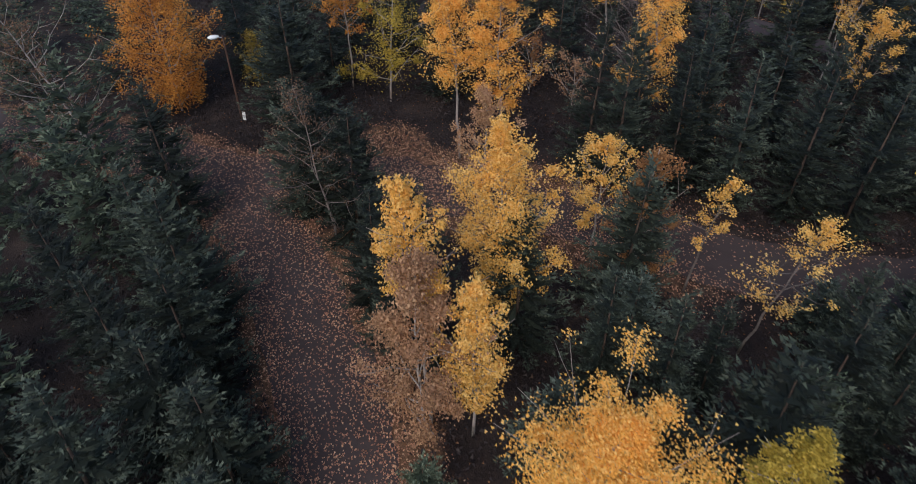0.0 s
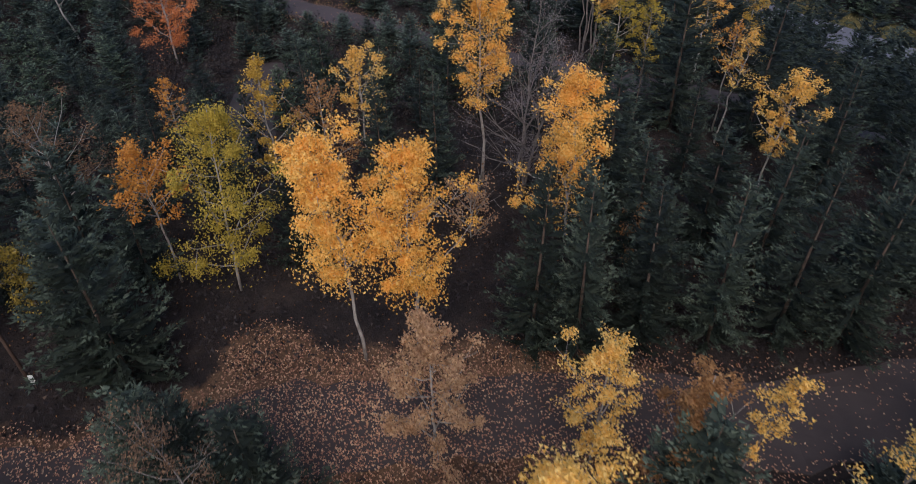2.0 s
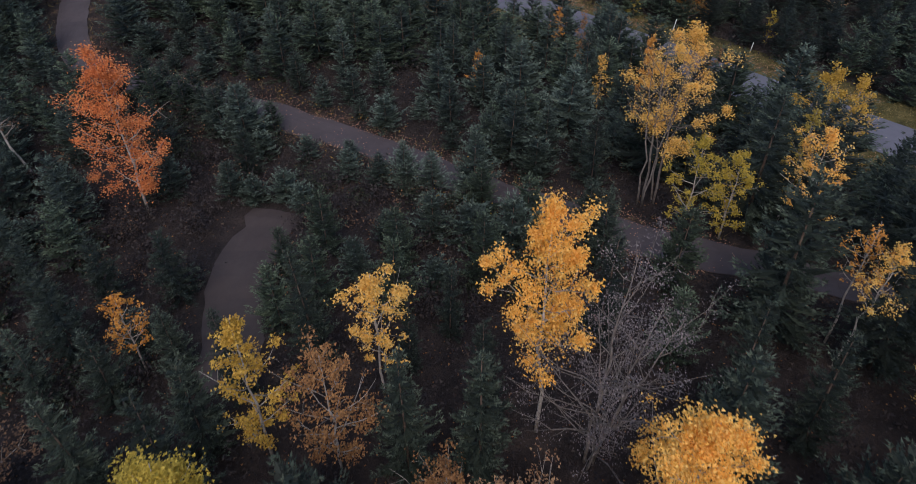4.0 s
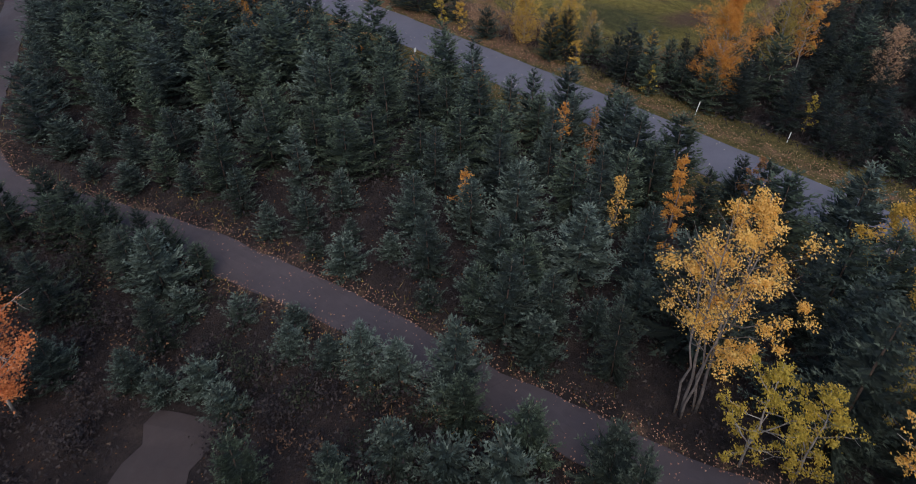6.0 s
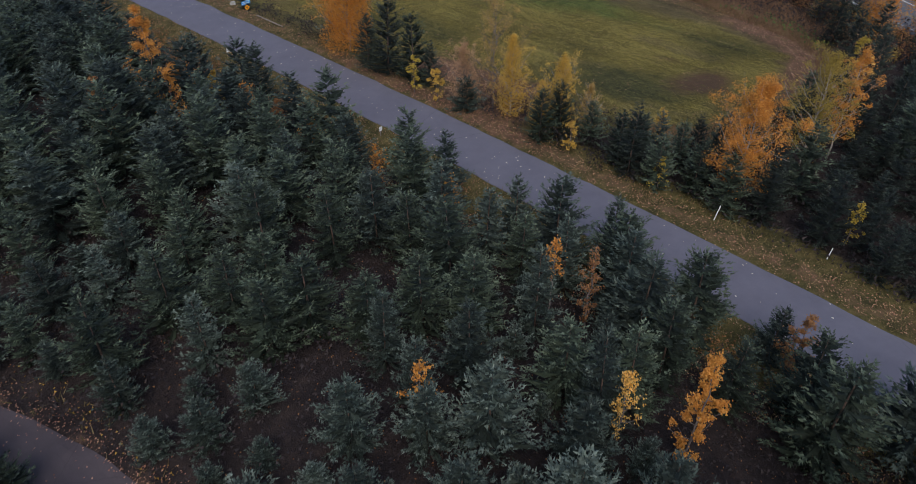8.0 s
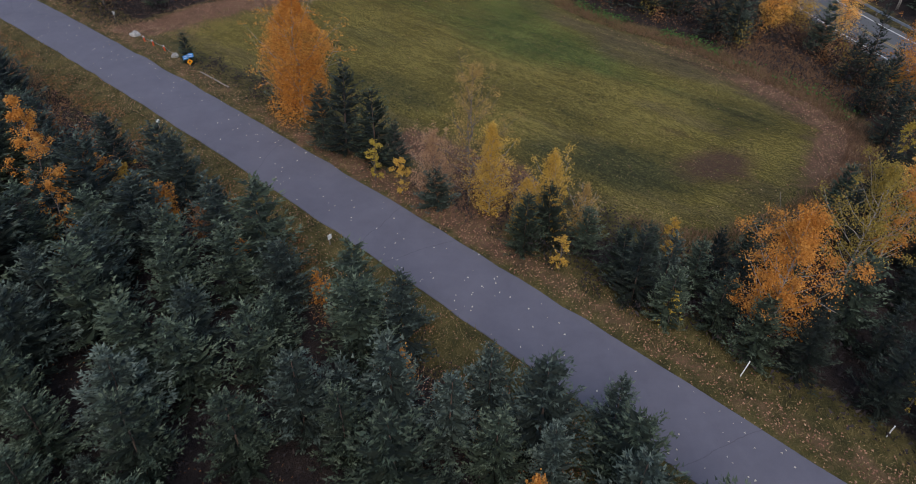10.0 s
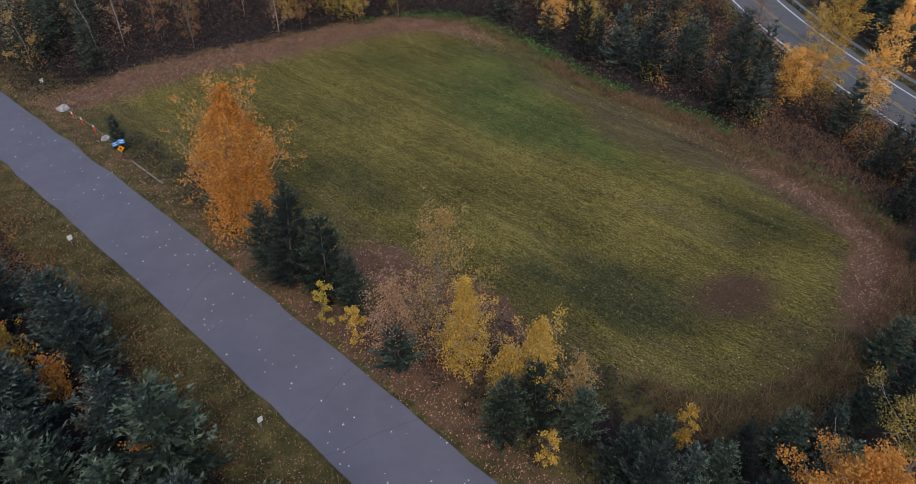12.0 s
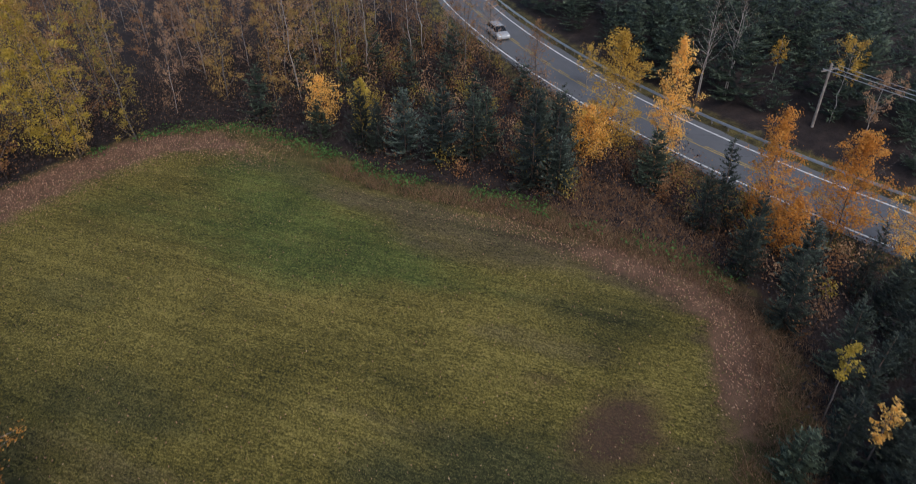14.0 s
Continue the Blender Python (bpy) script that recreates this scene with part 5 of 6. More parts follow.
def strew():
    rng = np.random.default_rng(77)

    def sample(n, x0, x1, y0, y1, chance):
        x, y = rng.uniform(x0, x1, n), rng.uniform(y0, y1, n)
        k = rng.random(n) < chance(x, y)
        return x[k], y[k]

    def along(n, low, high):
        y = rng.uniform(48, 150, n)
        return road_x(y) - rng.uniform(low, high, n) / 0.89, y

    # litter on the trails of the bench: thick at the edges, thinner in the wheel tracks
    path = lambda x, y: np.minimum(away(x, y, trail_main), away(x, y, trail_cross))
    x, y = sample(250000, -24, 24, 2, 38, lambda x, y: np.clip(np.where(x < -5, step(2.8, 1.7, path(x, y)), step(4.0, 2.0, path(x, y))) * (0.42 + 0.5 * step(0.3, 1.8, path(x, y))) * (0.15 + 0.85 * step(13, 7, x)) * (x < 20), 0, 1) + 0.8 * step(2.2, 0.9, away(x, y, LEAFY_GAP)))
    tagged(loose_object("leaf_litter", scattered(x, y, 0.064, rng, 0.085), LEAF["litter"]), "fallen orange-brown leaves on the woodland trails", "leaf litter", kind="stuff")
    # litter beside the road, under the trees and round the field
    d = lambda x, y: beside_road(x, y)
    inside = lambda x, y: np.where(within(x, y, FIELD), 1, -1) * away(x, y, FIELD)
    x, y = sample(130000, 5, 62, 58, 150, lambda x, y: np.clip(step(-6.5, -4.0, d(x, y)) * step(-2.3, -3.0, d(x, y)) * 0.75 + 0.7 * step(6, 2, np.hypot(x - 33.5, y - 97)) * (d(x, y) < -2.6) + 0.75 * step(2.8, 1.2, np.abs(inside(x, y) - 0.5)) * (y < 108) * (y > 90) * (x < 40), 0, 1))
    tagged(loose_object("leaf_litter", scattered(x, y, 0.09, rng), LEAF["litter"]), "fallen leaves on the grass verge of the road", "leaf litter", kind="stuff")
    x, y = sample(190000, 10, 72, 84, 147, lambda x, y: (0.75 * step(6.0, 0.8, away(x, y, RIM_NORTH)) + step(2.8, 0.8, np.abs(inside(x, y) - 0.5)) * np.clip(step(58, 64, x) * step(122, 112, y), 0.05, 1) * 0.5) + 0.012 * (inside(x, y) > 0))
    tagged(loose_object("leaf_litter", scattered(x, y, 0.085, rng), LEAF["litter"]), "fallen leaves along the rim of the field", "leaf litter", kind="stuff")
    x, y = sample(9500, 2, 52, 45, 150, lambda x, y: 0.30 * (np.abs(d(x, y)) < 2.35))
    q = scattered(x, y, 0.10, rng, 0.085)
    tagged(loose_object("scattered_leaves", q, LEAF["pale"]), "single pale leaves on the asphalt road", "leaf litter", kind="stuff")
    x, y = sample(70000, -10, 22, 42, 84, lambda x, y: 0.8 * step(2.8, 1.2, away(x, y, trail_low)) * np.where(away(x, y, trail_low) < 1.05, 0.10, 1))
    tagged(loose_object("leaf_litter", scattered(x, y, 0.062, rng, 0.07), LEAF["litter"]), "fallen leaves along the lower trail", "leaf litter", kind="stuff")
    # leaves and low growth on the forest floor
    free = lambda x, y: (near_way(x, y) > 0.25) & ~within(x, y, FIELD)
    x, y = sample(42000, -26, 42, -2, 125, lambda x, y: 0.6 * free(x, y) * (d(x, y) > 5))
    tagged(loose_object("leaf_litter", scattered(x, y, 0.075, rng), LEAF["rust"]), "fallen rust leaves on the dark forest floor", "leaf litter", kind="stuff")
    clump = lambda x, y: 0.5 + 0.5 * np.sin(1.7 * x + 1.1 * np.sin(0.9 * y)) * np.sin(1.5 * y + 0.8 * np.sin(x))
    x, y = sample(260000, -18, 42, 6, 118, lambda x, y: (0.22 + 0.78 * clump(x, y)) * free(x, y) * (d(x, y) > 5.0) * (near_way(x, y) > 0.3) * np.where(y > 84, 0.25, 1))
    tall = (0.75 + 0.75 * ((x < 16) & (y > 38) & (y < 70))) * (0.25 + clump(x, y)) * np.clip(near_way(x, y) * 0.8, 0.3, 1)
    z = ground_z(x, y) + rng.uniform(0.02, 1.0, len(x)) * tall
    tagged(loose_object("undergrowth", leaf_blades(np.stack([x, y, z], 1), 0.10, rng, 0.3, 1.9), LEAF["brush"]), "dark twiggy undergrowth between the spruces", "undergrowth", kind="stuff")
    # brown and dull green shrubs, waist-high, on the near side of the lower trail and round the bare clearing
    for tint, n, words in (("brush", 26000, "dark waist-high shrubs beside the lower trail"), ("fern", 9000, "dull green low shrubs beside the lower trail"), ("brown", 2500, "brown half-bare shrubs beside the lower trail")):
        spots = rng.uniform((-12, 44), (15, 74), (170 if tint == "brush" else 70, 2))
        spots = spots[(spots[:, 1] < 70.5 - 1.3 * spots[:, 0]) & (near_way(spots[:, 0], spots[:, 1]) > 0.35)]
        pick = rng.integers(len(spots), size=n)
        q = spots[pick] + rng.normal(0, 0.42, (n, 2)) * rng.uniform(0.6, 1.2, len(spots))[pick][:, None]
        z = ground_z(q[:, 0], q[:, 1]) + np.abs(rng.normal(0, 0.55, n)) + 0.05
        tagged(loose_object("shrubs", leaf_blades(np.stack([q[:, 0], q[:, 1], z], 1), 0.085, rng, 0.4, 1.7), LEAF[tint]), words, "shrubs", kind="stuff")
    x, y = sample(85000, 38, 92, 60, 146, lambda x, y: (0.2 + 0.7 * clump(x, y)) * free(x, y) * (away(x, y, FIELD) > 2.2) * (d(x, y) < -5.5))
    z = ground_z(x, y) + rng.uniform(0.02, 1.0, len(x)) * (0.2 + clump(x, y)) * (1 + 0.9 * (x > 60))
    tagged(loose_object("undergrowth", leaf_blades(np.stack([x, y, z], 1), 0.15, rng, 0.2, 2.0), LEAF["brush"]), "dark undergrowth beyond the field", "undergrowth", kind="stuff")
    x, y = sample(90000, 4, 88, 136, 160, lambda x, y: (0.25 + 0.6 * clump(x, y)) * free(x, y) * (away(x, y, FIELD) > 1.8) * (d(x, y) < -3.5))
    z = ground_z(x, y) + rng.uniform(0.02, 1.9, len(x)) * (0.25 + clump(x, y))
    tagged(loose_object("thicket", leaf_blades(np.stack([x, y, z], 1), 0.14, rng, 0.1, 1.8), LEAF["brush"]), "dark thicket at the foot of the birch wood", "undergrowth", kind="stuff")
    x, y = sample(200000, 12, 70, 86, 146, lambda x, y: 0.9 * (inside(x, y) > 0.3) * (0.3 + 0.7 * (np.sin(4.2 * (0.91 * x + 0.41 * y) + 1.5 * np.sin(0.35 * (0.41 * x - 0.91 * y)) + 2 * np.sin(0.8 * x)) > 0.1)))
    tagged(loose_object("lawn_tufts", blades(x, y, 0.11, 0.030, rng, 1.3), LEAF["lawn"]), "rough tufts in the mown field", "grass", kind="stuff")
    x, y = along(22000, 2.6, 8.4)
    k = rng.random(len(x)) < 0.25 + 0.6 * clump(x * 0.5 + 2, y * 0.5)
    tagged(loose_object("leaf_litter", scattered(x[k], y[k], 0.07, rng, 0.1), LEAF["litter"]), "fallen leaves in the rough grass of the verge", "leaf litter", kind="stuff")
    # brown brush at the edge of the birch wood
    x, y = sample(60000, 4, 80, 138, 160, lambda x, y: 0.8 * clump(x * 0.6, y * 0.6) * free(x, y) * (away(x, y, FIELD) > 2.4) * (d(x, y) < -4))
    z = ground_z(x, y) + rng.uniform(0.1, 3.6, len(x)) * (0.2 + clump(x * 0.6, y * 0.6))
    tagged(loose_object("brown_brush", leaf_blades(np.stack([x, y, z], 1), 0.13, rng), LEAF["brown"]), "thin brown-leaved brush in the birch wood", "shrubs", kind="stuff")
    # shrubs between the road and the field
    x, y = sample(60000, 18, 44, 80, 126, lambda x, y: 0.85 * (d(x, y) < -4.2) * (inside(x, y) < -0.3) * (clump(x * 0.8, y * 0.8) > 0.35) * (np.where(y > 109, d(x, y) > -8.2, np.abs(y - 90) < 9)) * np.where((y > 98) & (y < 111), 0, 1))
    z = ground_z(x, y) + rng.uniform(0.02, 1.5, len(x)) * (0.2 + clump(x * 0.8, y * 0.8))
    tagged(loose_object("shrub_thicket", leaf_blades(np.stack([x, y, z], 1), 0.11, rng, 0.1, 1.8), LEAF["brush"]), "dark brown twiggy shrubs between road and field", "shrubs", kind="stuff")
    # verge grass and low rust shrubs along the road
    for low, high, n, tall in ((2.55, 8.2, 60000, 0.22), (-6.6, -2.55, 26000, 0.18)):
        x, y = along(n, low, high)
        k = rng.random(n) < 0.3 + 0.7 * clump(x * 0.7, y * 0.7)
        x, y = x[k], y[k]
        tagged(loose_object("verge_grass", blades(x, y, tall, 0.028, rng, 1.0), LEAF["grass"]), "short yellowed grass on the road's verge", "grass", kind="stuff")
    x, y = along(26000, 4.2, 8.6)
    k = (clump(x * 0.6 + 3, y * 0.6) > 0.62 - 0.25 * (y > 94)) & (rng.random(len(x)) < 0.8)
    x, y = x[k], y[k]
    z = ground_z(x, y) + rng.uniform(0.02, 0.55, len(x))
    tagged(loose_object("rust_brush", leaf_blades(np.stack([x, y, z], 1), 0.11, rng), LEAF["rust"]), "low rust-leaved shrubs on the verge", "shrubs", kind="stuff")
    x, y = sample(16000, -12, 22, 44, 100, lambda x, y: 0.6 * step(3.4, 1.9, away(x, y, trail_low)) * (near_way(x, y) > 0.05))
    tagged(loose_object("verge_grass", blades(x, y, 0.4, 0.03, rng, 0.6), LEAF["grass"]), "pale dry grass beside the lower trail", "grass", kind="stuff")
    # rust-brown tall grass round the far half of the field, and green herbs behind it
    x, y = sample(140000, 44, 76, 82, 130, lambda x, y: np.where(y < 92, step(-4.6, -3.0, inside(x, y)), step(-2.6, -1.2, inside(x, y))) * step(0.4, -0.3, inside(x, y)) * 0.85 + 0.5 * step(6.5, 4.5, np.hypot((x - 73.0) / 1.0, (y - 106.5) / 1.5)) * (inside(x, y) < -1))
    tagged(loose_object("tall_grass", blades(x, y, 0.55, 0.022, rng, 0.7), LEAF["sedge"]), "tall rust-brown grass at the edge of the field", "grass", kind="stuff")
    x, y = sample(60000, 44, 74, 96, 148, lambda x, y: step(-3.8, -2.6, inside(x, y)) * step(-0.6, -1.4, inside(x, y)) * np.clip(step(106, 116, y) + 0.35, 0, 1) * 0.75 * (np.sin(x * 0.55 + 0.8) * np.sin(y * 0.33) + 0.4 * np.sin(1.3 * y) > -0.42))
    z = ground_z(x, y) + rng.uniform(0.1, 0.55, len(x))
    tagged(loose_object("herb_strip", leaf_blades(np.stack([x, y, z], 1), 0.19, rng, 0.6), LEAF["herb"]), "lush green herbs along the far rim of the field", "plants", kind="stuff")
    x, y = sample(30000, 62, 86, 90, 130, lambda x, y: 0.6 * free(x, y) * (away(x, y, FIELD) > 2.6) * (x < highway_x(y) - 5.5) * clump(x, y))
    z = ground_z(x, y) + rng.uniform(0.05, 1.3, len(x)) * (0.3 + clump(x, y))
    tagged(loose_object("rust_brush", leaf_blades(np.stack([x, y, z], 1), 0.11, rng), LEAF["rust"]), "rust-leaved brush between the field and the highway", "shrubs", kind="stuff")
    for tint, n, many, words in (("brown", 15000, 90, "brown half-bare scrub below the highway"), ("rust", 11000, 60, "rust-leaved scrub below the highway"), ("olive", 9000, 46, "olive-leaved scrub below the highway"), ("brush", 16000, 90, "dark twiggy scrub below the highway"), ("tan", 6000, 40, "tan-leaved scrub below the highway")):
        spots = rng.uniform((60, 90), (96, 150), (many * 4, 2))
        off = spots[:, 0] - highway_x(spots[:, 1])
        spots = spots[(off < -5.8) & (off > -26) & (away(spots[:, 0], spots[:, 1], FIELD) > 4.2) & ~within(spots[:, 0], spots[:, 1], FIELD) & (np.hypot((spots[:, 0] - 72.5) / 3.6, (spots[:, 1] - 106.5) / 5.5) > 1)][:many]
        pick = rng.integers(len(spots), size=n)
        grow = rng.uniform(0.5, 1.25, len(spots))[pick]
        q = spots[pick] + rng.normal(0, 0.5, (n, 2)) * grow[:, None]
        z = ground_z(q[:, 0], q[:, 1]) + rng.beta(1.4, 1.6, n) * 3.0 * grow
        tagged(loose_object("scrub", leaf_blades(np.stack([q[:, 0], q[:, 1], z], 1), 0.13, rng, 0.4, 1.5), LEAF[tint]), words, "shrubs", kind="stuff")
    x, y = sample(60000, 52, 76, 96, 147, lambda x, y: 0.7 * step(-2.4, -1.4, inside(x, y)) * step(0.5, -0.2, inside(x, y)))
    tagged(loose_object("rim_grass", blades(x, y, 0.42, 0.022, rng, 0.8), LEAF["grass"]), "straw-coloured rough grass along the far rim of the field", "grass", kind="stuff")
    # thin yellow brush beside the lower trail
    x, y = sample(9000, 0, 22, 50, 74, lambda x, y: 0.5 * step(3.6, 2.0, away(x, y, trail_low)) * (near_way(x, y) > 0.3) * (np.sin(x * 1.7 + y) > 0))
    z = ground_z(x, y) + rng.uniform(0.1, 0.7, len(x))
    tagged(loose_object("yellow_brush", leaf_blades(np.stack([x, y, z], 1), 0.085, rng), LEAF["mustard"]), "thin yellow-leaved brush beside the lower trail", "shrubs", kind="stuff")


strew()


# ---- things by the ways ----
def street_lamp(x, y, h, heading, label):
    ob = thing("street_lamp", pose(x, y, float(ground_z(x, y)), 0, 0, heading), label, "street lamp", "trail lamps")
    bm = bmesh.new()
    rod(bm, (0, 0, -0.2), (0, 0, h), 0.07, 0.05, 12)
    part("pole", bm, POLE_WOOD, ob, "reddish brown wooden pole")
    bm = bmesh.new()
    rod(bm, (0.02, 0, h - 0.12), (0.22, 0, h - 0.04), 0.03, 0.03, 8)
    part("arm", bm, STEEL, ob)
    bm = bmesh.new()
    bmesh.ops.create_uvsphere(bm, u_segments=16, v_segments=10, radius=1, matrix=Matrix.Translation((0.44, 0, h - 0.02)) @ Matrix.Diagonal((0.28, 0.15, 0.10, 1)))
    for v in bm.verts:
        v.co.y *= 1.0 - 0.5 * max(0.0, (0.44 - v.co.x) / 0.28)
    head = part("lamp_head", bm, LAMP_LENS, ob, "white teardrop lamp head")
    bm = bmesh.new()
    rod(bm, (0.42, 0, h - 0.135), (0.42, 0, h - 0.10), 0.09, 0.11, 14)
    part("lens", bm, STEEL, head)


street_lamp(-11.55, 32.35, 4.6, 200, "trail lamp with a white head on a wooden pole")
street_lamp(22.1, 22.0, 4.3, -60, "trail lamp with a white head among spruces")


def marker(x, y, h, label, panel=True, tilt=0.0, wide=0.26):
    ob = thing("marker_post", pose(x, y, float(ground_z(x, y)), tilt, tilt * 0.5, 25), label, "marker post", "marker posts")
    bm = bmesh.new()
    box(bm, -0.03, -0.03, -0.2, 0.03, 0.03, h, 0.008)
    part("post", bm, WOOD if panel else WHITE_PAINT, ob)
    if panel:
        bm = bmesh.new()
        box(bm, -wide / 2, -0.055, h - 0.32, wide / 2, -0.034, h + 0.06, 0.01)
        part("panel", bm, WHITE_PAINT, ob, "white panel")


ob = thing("marker_stake", pose(-11.2, 31.7, float(ground_z(-11.2, 31.7)), 0, 5, -12), "thin dark stake with two white panels beside the trail", "marker stake")
bm = bmesh.new()
box(bm, -0.02, -0.02, -0.2, 0.02, 0.02, 0.85, 0.006)
part("stake", bm, DARK_BARK, ob)
for z in (0.36, 0.63):
    bm = bmesh.new()
    box(bm, -0.09, -0.04, z - 0.115, 0.09, -0.022, z + 0.115, 0.008)
    part("panel", bm, WHITE_PAINT, ob, "white panel")
marker(14.6, 112.8, 0.8, "low stake with a white panel on the verge", wide=0.3)
marker(23.8, 93.7, 0.8, "low stake with a white panel on the verge", wide=0.3)
marker(11.6, 138.8, 0.9, "low stake with a white panel by the woods", wide=0.3)
marker(41.5, 75.6, 1.2, "slim white roadside post", False, 7)
marker(46.1, 70.1, 0.9, "slim white roadside post", False, 4)


def sign(x, y):
    ob = thing("road_sign", pose(x, y, float(ground_z(x, y)), 0, 0, 10), "blue road sign over an orange diamond sign before a small spruce", "road sign")
    bm = bmesh.new()
    rod(bm, (0, 0.04, -0.3), (0, 0.04, 1.25), 0.03, 0.03, 8)
    part("pole", bm, STEEL, ob)
    for side in (-1, 1):
        bm = bmesh.new()
        box(bm, -0.24, -0.012, -0.2, 0.24, 0.0, 0.2, 0.006)
        bm.transform(Matrix.Translation((side * 0.25, 0.0, 1.02 + 0.05 * side)) @ Matrix.Rotation(radians(-side * 14), 4, "Z"))
        blue = part("blue_panel", bm, BLUE_PAINT, ob)
        for z in (0.08, -0.07):
            bm = bmesh.new()
            box(bm, -0.17, -0.020, z - 0.03, 0.15, -0.0125, z + 0.03)
            bm.transform(Matrix.Translation((side * 0.25, 0.0, 1.02 + 0.05 * side)) @ Matrix.Rotation(radians(-side * 14), 4, "Z"))
            part("text_bar", bm, WHITE_PAINT, blue, "pale line of writing")
    bm = bmesh.new()
    box(bm, -0.21, -0.012, -0.21, 0.21, 0.0, 0.21, 0.006)
    bm.transform(Matrix.Translation((0.05, -0.06, 0.50)) @ Matrix.Rotation(radians(45), 4, "Y"))
    diamond = part("diamond_panel", bm, ORANGE_PAINT, ob)
    bm = bmesh.new()
    box(bm, 0.02, -0.082, 0.38, 0.08, -0.0735, 0.62)
    box(bm, -0.04, -0.082, 0.50, 0.14, -0.0735, 0.56)
    part("symbol", bm, BLACK_PAINT, diamond, "plain black symbol")


sign(17.9, 124.2)


def boulder(x, y, s, seed, label):
    rng = np.random.default_rng(seed)
    bm = bmesh.new()
    bmesh.ops.create_icosphere(bm, subdivisions=3, radius=1)
    for v in bm.verts:
        k = 0.82 + 0.30 * noise.noise(v.co * 1.3 + Vector((seed, 0, 0))) + 0.08 * noise.noise(v.co * 4)
        v.co = Vector((v.co.x * 1.15 * k, v.co.y * 0.85 * k, max(-0.35, v.co.z * 0.75 * k))) * s
    me = bpy.data.meshes.new("boulder")
    bm.to_mesh(me)
    bm.free()
    me.materials.append(ROCK)
    ob = new("boulder", me)
    ob.matrix_basis = pose(x, y, float(ground_z(x, y)) + 0.25 * s, 0, 0, 30)
    tagged(ob, label, "boulder", "boulders by the road")


boulder(13.4, 133.6, 0.55, 3, "pale grey boulder on the grass by the road")
boulder(16.75, 127.1, 0.4, 5, "grey boulder beside a small spruce")

post_spots = [(14.25, 131.8), (15.0, 130.5), (15.95, 128.8)]
for x, y in post_spots:
    ob = thing("delineator_post", pose(x, y, float(ground_z(x, y)), 3, -4, 0), "slim orange-red post with a white top on the verge", "delineator post", "posts along the verge")
    bm = bmesh.new()
    rod(bm, (0, 0, -0.1), (0, 0, 0.45), 0.085, 0.065, 12)
    part("post", bm, RED_PAINT, ob)
    bm = bmesh.new()
    rod(bm, (0, 0, 0.45), (0, 0, 0.60), 0.067, 0.045, 12)
    part("top", bm, WHITE_PAINT, ob, "white top")
rope_at = [np.array([x, y, float(ground_z(x, y)) + z]) for x, y, z in ((13.55, 133.3, 0.4), (14.25, 131.8, 0.5), (15.0, 130.5, 0.5), (15.95, 128.8, 0.5), (16.7, 127.3, 0.3))]
verts, faces = [], []
run = [a + (b - a) * u - np.array([0, 0, 0.5 * u * (1 - u)]) for a, b in zip(rope_at, rope_at[1:]) for u in np.linspace(0, 1, 7)[:6]] + [rope_at[-1]]
tube(run, [0.015] * len(run), 5, verts, faces)
tagged(mesh_object("rope", verts, faces, ROCK), "pale rope strung between posts and boulders", "rope")
verts, faces = [], []
tube([(x, y, float(ground_z(x, y)) + 0.06) for x, y in zip(np.linspace(18.67, 20.7, 6), np.linspace(122.58, 118.55, 6))], [0.07, 0.075, 0.07, 0.065, 0.06, 0.05], 8, verts, faces)
tagged(mesh_object("fallen_pole", verts, faces, WOOD), "weathered grey pole lying on the grass verge", "fallen pole")


def guard_rail(offset, y0, y1, words):
    """A steel guard rail along the highway, a beam on posts."""
    ob = thing("guard_rail", pose(0, 0, 0), words, "guard rail", "guard rails of the highway")
    ys = np.arange(y0, y1, 2.0)
    pts = [(float(highway_x(y)) + offset, y) for y in ys]
    shared = None
    for x, y in pts:
        if shared is None:
            bm = bmesh.new()
            box(bm, -0.06, -0.06, -0.3, 0.06, 0.06, 0.62)
            post = part("post", bm, WOOD, ob)
            shared = post.data
        else:
            post = under(ob, new("post", shared))
        post.location = (x, y, float(ground_z(x, y)))
    verts, faces = [], []
    prof = [(-0.10, 0.42), (-0.16, 0.48), (-0.11, 0.54), (-0.16, 0.60), (-0.10, 0.72), (-0.08, 0.72), (-0.08, 0.42)]
    for x, y in pts:
        for dx, z in prof:
            verts.append((x + dx, y, float(ground_z(x, y)) + z))
    m = len(prof)
    for i in range(len(pts) - 1):
        for k in range(m):
            a, b = i * m + k, i * m + (k + 1) % m
            faces.append((a, b, b + m, a + m))
    under(ob, mesh_object("beam", verts, faces, STEEL), "ribbed steel beam")


guard_rail(4.8, 84, 196, "galvanised steel guard rail on the highway's far side")
guard_rail(-4.6, 92, 150, "dull steel guard rail on the highway's near side")


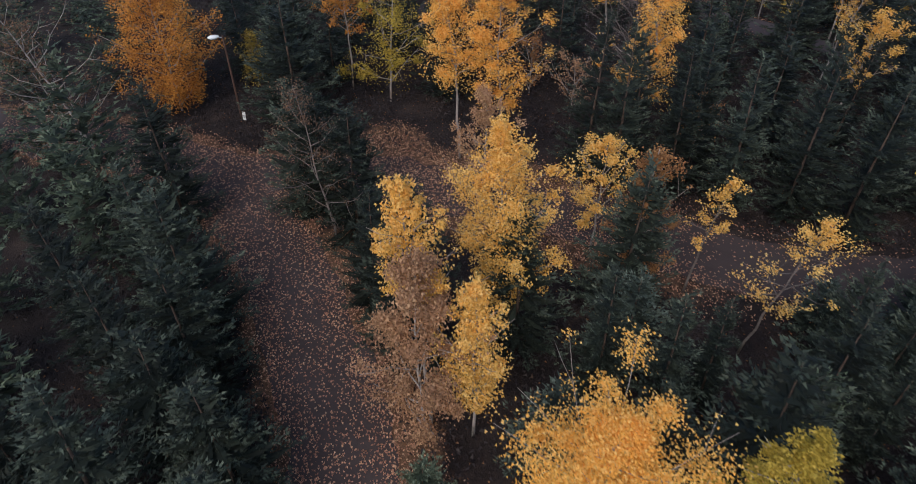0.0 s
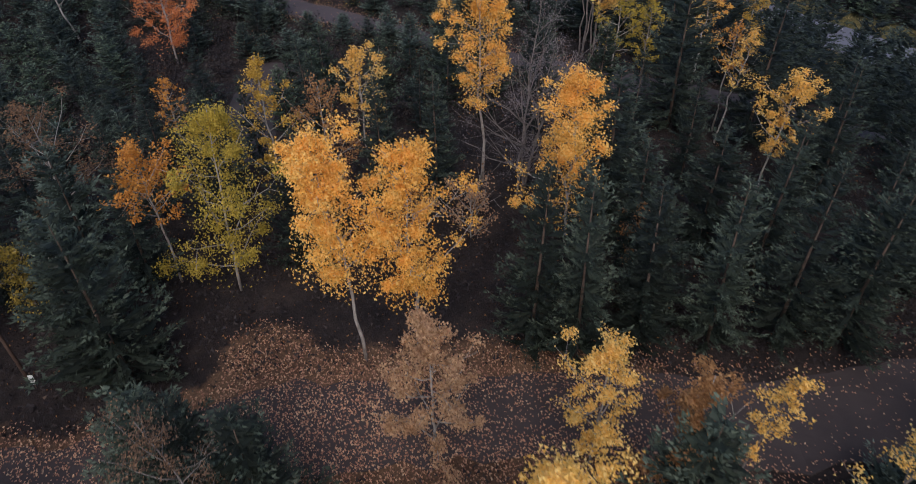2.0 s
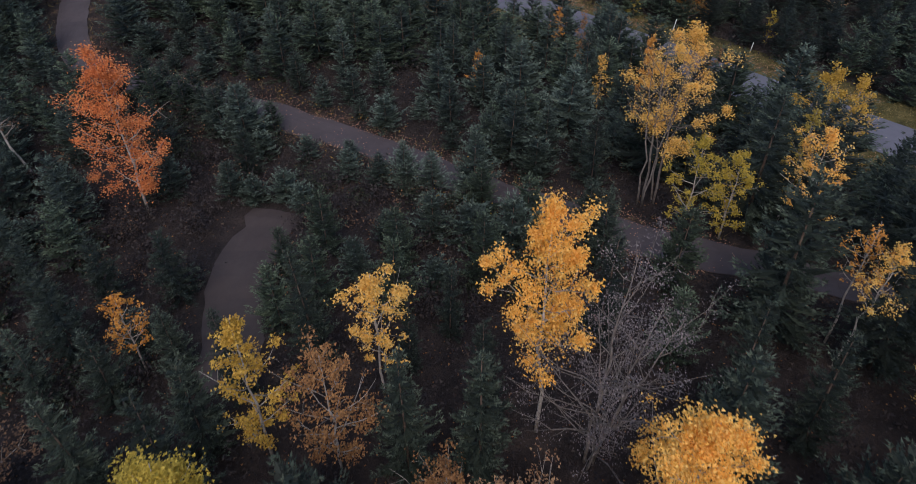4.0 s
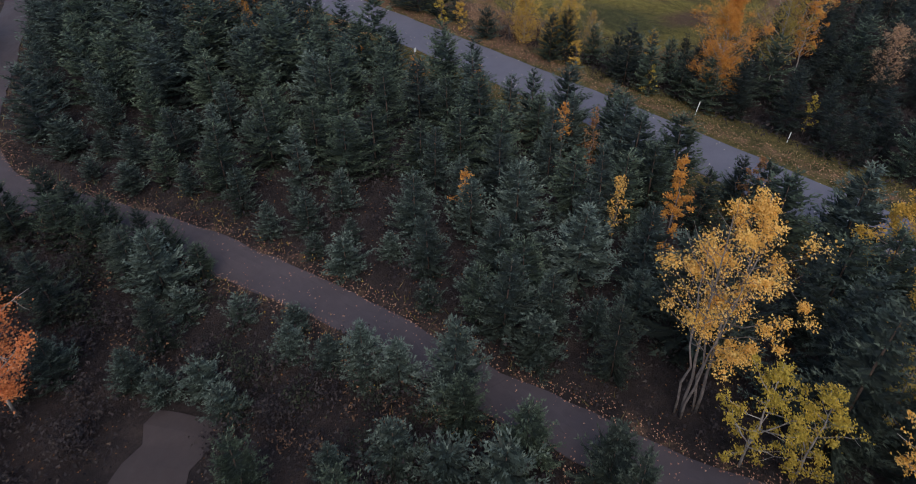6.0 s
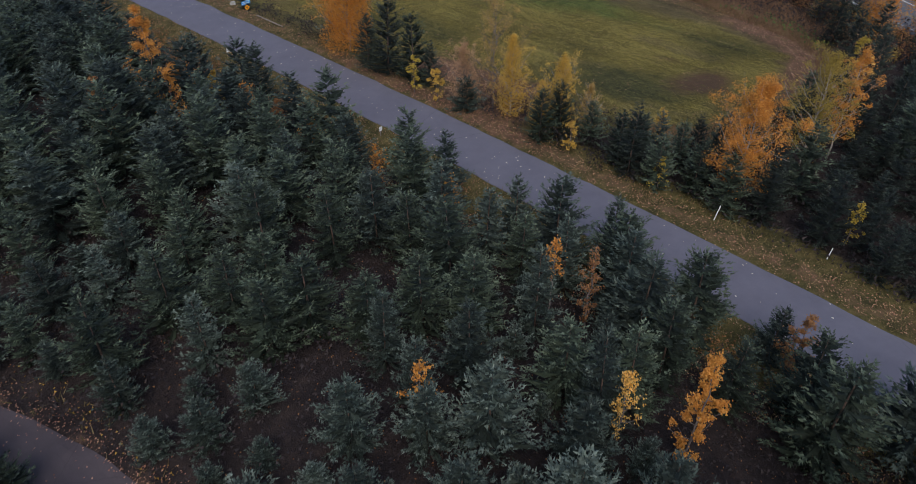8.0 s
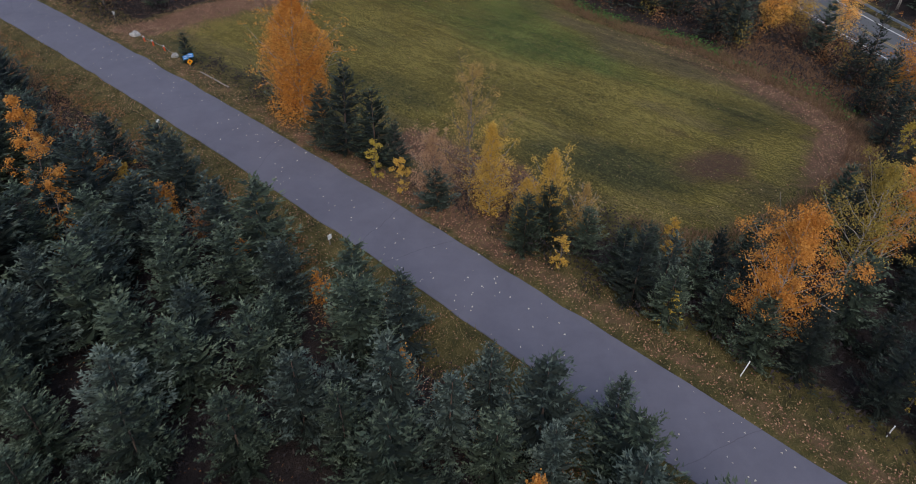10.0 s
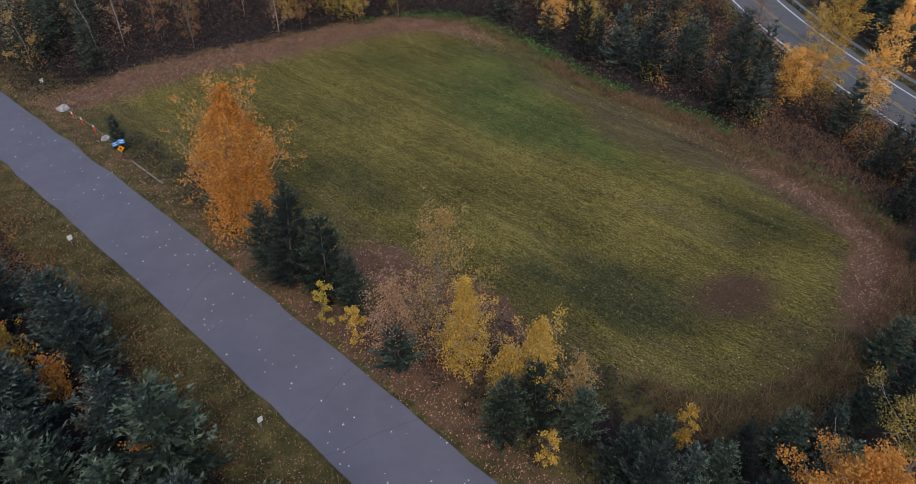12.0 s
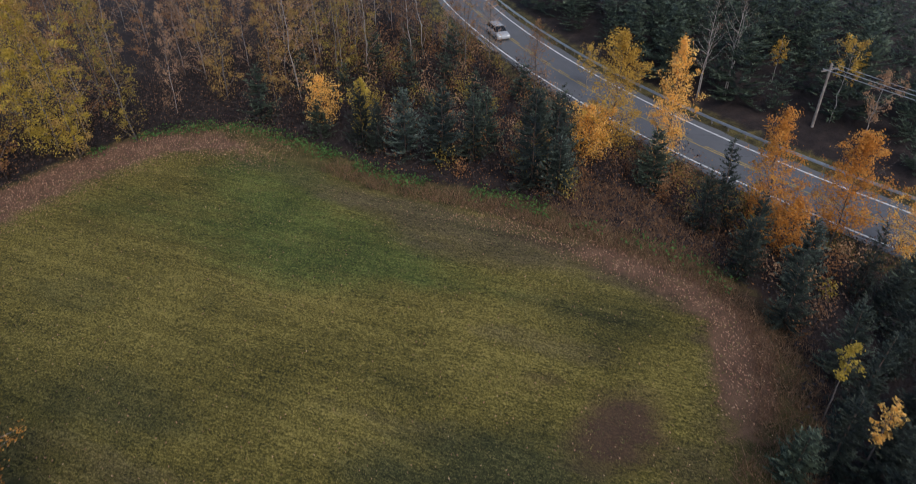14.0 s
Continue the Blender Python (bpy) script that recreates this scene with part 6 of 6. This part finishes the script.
def utility_pole(x, y, h):
    ob = thing("utility_pole", pose(x, y, float(ground_z(x, y)), 0, 0, -20), "weathered wooden utility pole with a crossarm", "utility pole")
    bm = bmesh.new()
    rod(bm, (0, 0, -0.4), (0, 0, h), 0.16, 0.11, 12)
    part("pole", bm, WOOD, ob)
    bm = bmesh.new()
    box(bm, -1.1, -0.06, h - 0.7, 1.1, 0.06, h - 0.56, 0.01)
    part("crossarm", bm, WOOD, ob)
    for k in (-1.0, 0.0, 1.0):
        bm = bmesh.new()
        rod(bm, (k, 0, h - 0.56), (k, 0, h - 0.38), 0.05, 0.035, 8)
        part("insulator", bm, WIRE, ob, "dark insulator")
    return ob


POLE = (99.8, 104.3, 6.6)
utility_pole(*POLE)
utility_pole(99.0, 60.0, 7.2)
for k in (-1.0, 0.0, 1.0):
    c, s = math.cos(radians(-20)), math.sin(radians(-20))
    a = np.array([POLE[0] + k * c, POLE[1] + k * s, float(ground_z(POLE[0], POLE[1])) + POLE[2] - 0.37])
    b = np.array([99.0 + k * c, 60.0 + k * s, float(ground_z(99.0, 60.0)) + 7.2 - 0.37])
    verts, faces = [], []
    tube([a + (b - a) * u - np.array([0, 0, 3.2 * u * (1 - u)]) for u in np.linspace(0, 1, 16)], [0.035] * 16, 4, verts, faces)
    tagged(mesh_object("power_line", verts, faces, STEEL), "sagging pale grey power line beside the highway", "power line", "power lines")


def car(x, y, heading):
    ob = thing("car", pose(x, y, HIGHWAY_Z + 0.07, 0, 0, heading), "silver-grey car driving on the highway", "car")
    bm = bmesh.new()
    outline = [(-2.2, 0.35), (-2.25, 0.75), (-1.9, 0.98), (-0.7, 1.02), (0.9, 1.0), (2.0, 0.85), (2.2, 0.6), (2.15, 0.35)]
    rows = []
    for sy, k in ((-0.88, 0.97), (-0.80, 1.0), (0.80, 1.0), (0.88, 0.97)):
        rows.append([bm.verts.new((px * k, sy, pz if abs(sy) < 0.85 else 0.35 + (pz - 0.35) * 0.9)) for px, pz in outline])
    for r0, r1 in zip(rows, rows[1:]):
        for i in range(len(outline)):
            bm.faces.new((r0[i], r0[(i + 1) % 8], r1[(i + 1) % 8], r1[i]))
    bm.faces.new(rows[0])
    bm.faces.new(list(reversed(rows[-1])))
    bmesh.ops.recalc_face_normals(bm, faces=bm.faces)
    body = part("body", bm, CAR_PAINT, ob)
    bm = bmesh.new()
    base = [bm.verts.new(v) for v in ((-2.0, -0.76, 1.0), (1.1, -0.76, 1.0), (1.1, 0.76, 1.0), (-2.0, 0.76, 1.0))]
    top = [bm.verts.new(v) for v in ((-1.6, -0.62, 1.5), (0.35, -0.62, 1.5), (0.35, 0.62, 1.5), (-1.6, 0.62, 1.5))]
    for i in range(4):
        bm.faces.new((base[i], base[(i + 1) % 4], top[(i + 1) % 4], top[i]))
    bm.faces.new(top)
    part("windows", bm, GLASS_DARK, ob, "dark tinted glass")
    bm = bmesh.new()
    box(bm, -1.65, -0.64, 1.49, 0.38, 0.64, 1.545, 0.02)
    part("roof", bm, CAR_PAINT, ob)
    for sx in (-1.35, 1.35):
        for sy in (-0.8, 0.8):
            bm = bmesh.new()
            rod(bm, (sx, sy - 0.1, 0.32), (sx, sy + 0.1, 0.32), 0.32, 0.32, 18)
            tyre = part("wheel", bm, RUBBER, ob, "black tyre")
            bm = bmesh.new()
            e = 0.104 if sy > 0 else -0.104
            rod(bm, (sx, sy + e * 0.9, 0.32), (sx, sy + e * 1.08, 0.32), 0.19, 0.19, 14)
            part("rim", bm, STEEL, tyre, "steel rim")
    for sx, mat in ((2.16, LAMP_LENS), (-2.22, TAIL_RED)):
        for sy in (-0.6, 0.6):
            bm = bmesh.new()
            box(bm, sx - 0.03, sy - 0.16, 0.64, sx + 0.03, sy + 0.16, 0.78, 0.01)
            part("headlight" if sx > 0 else "tail_light", bm, mat, ob)


car(96.2, 145.2, -112)
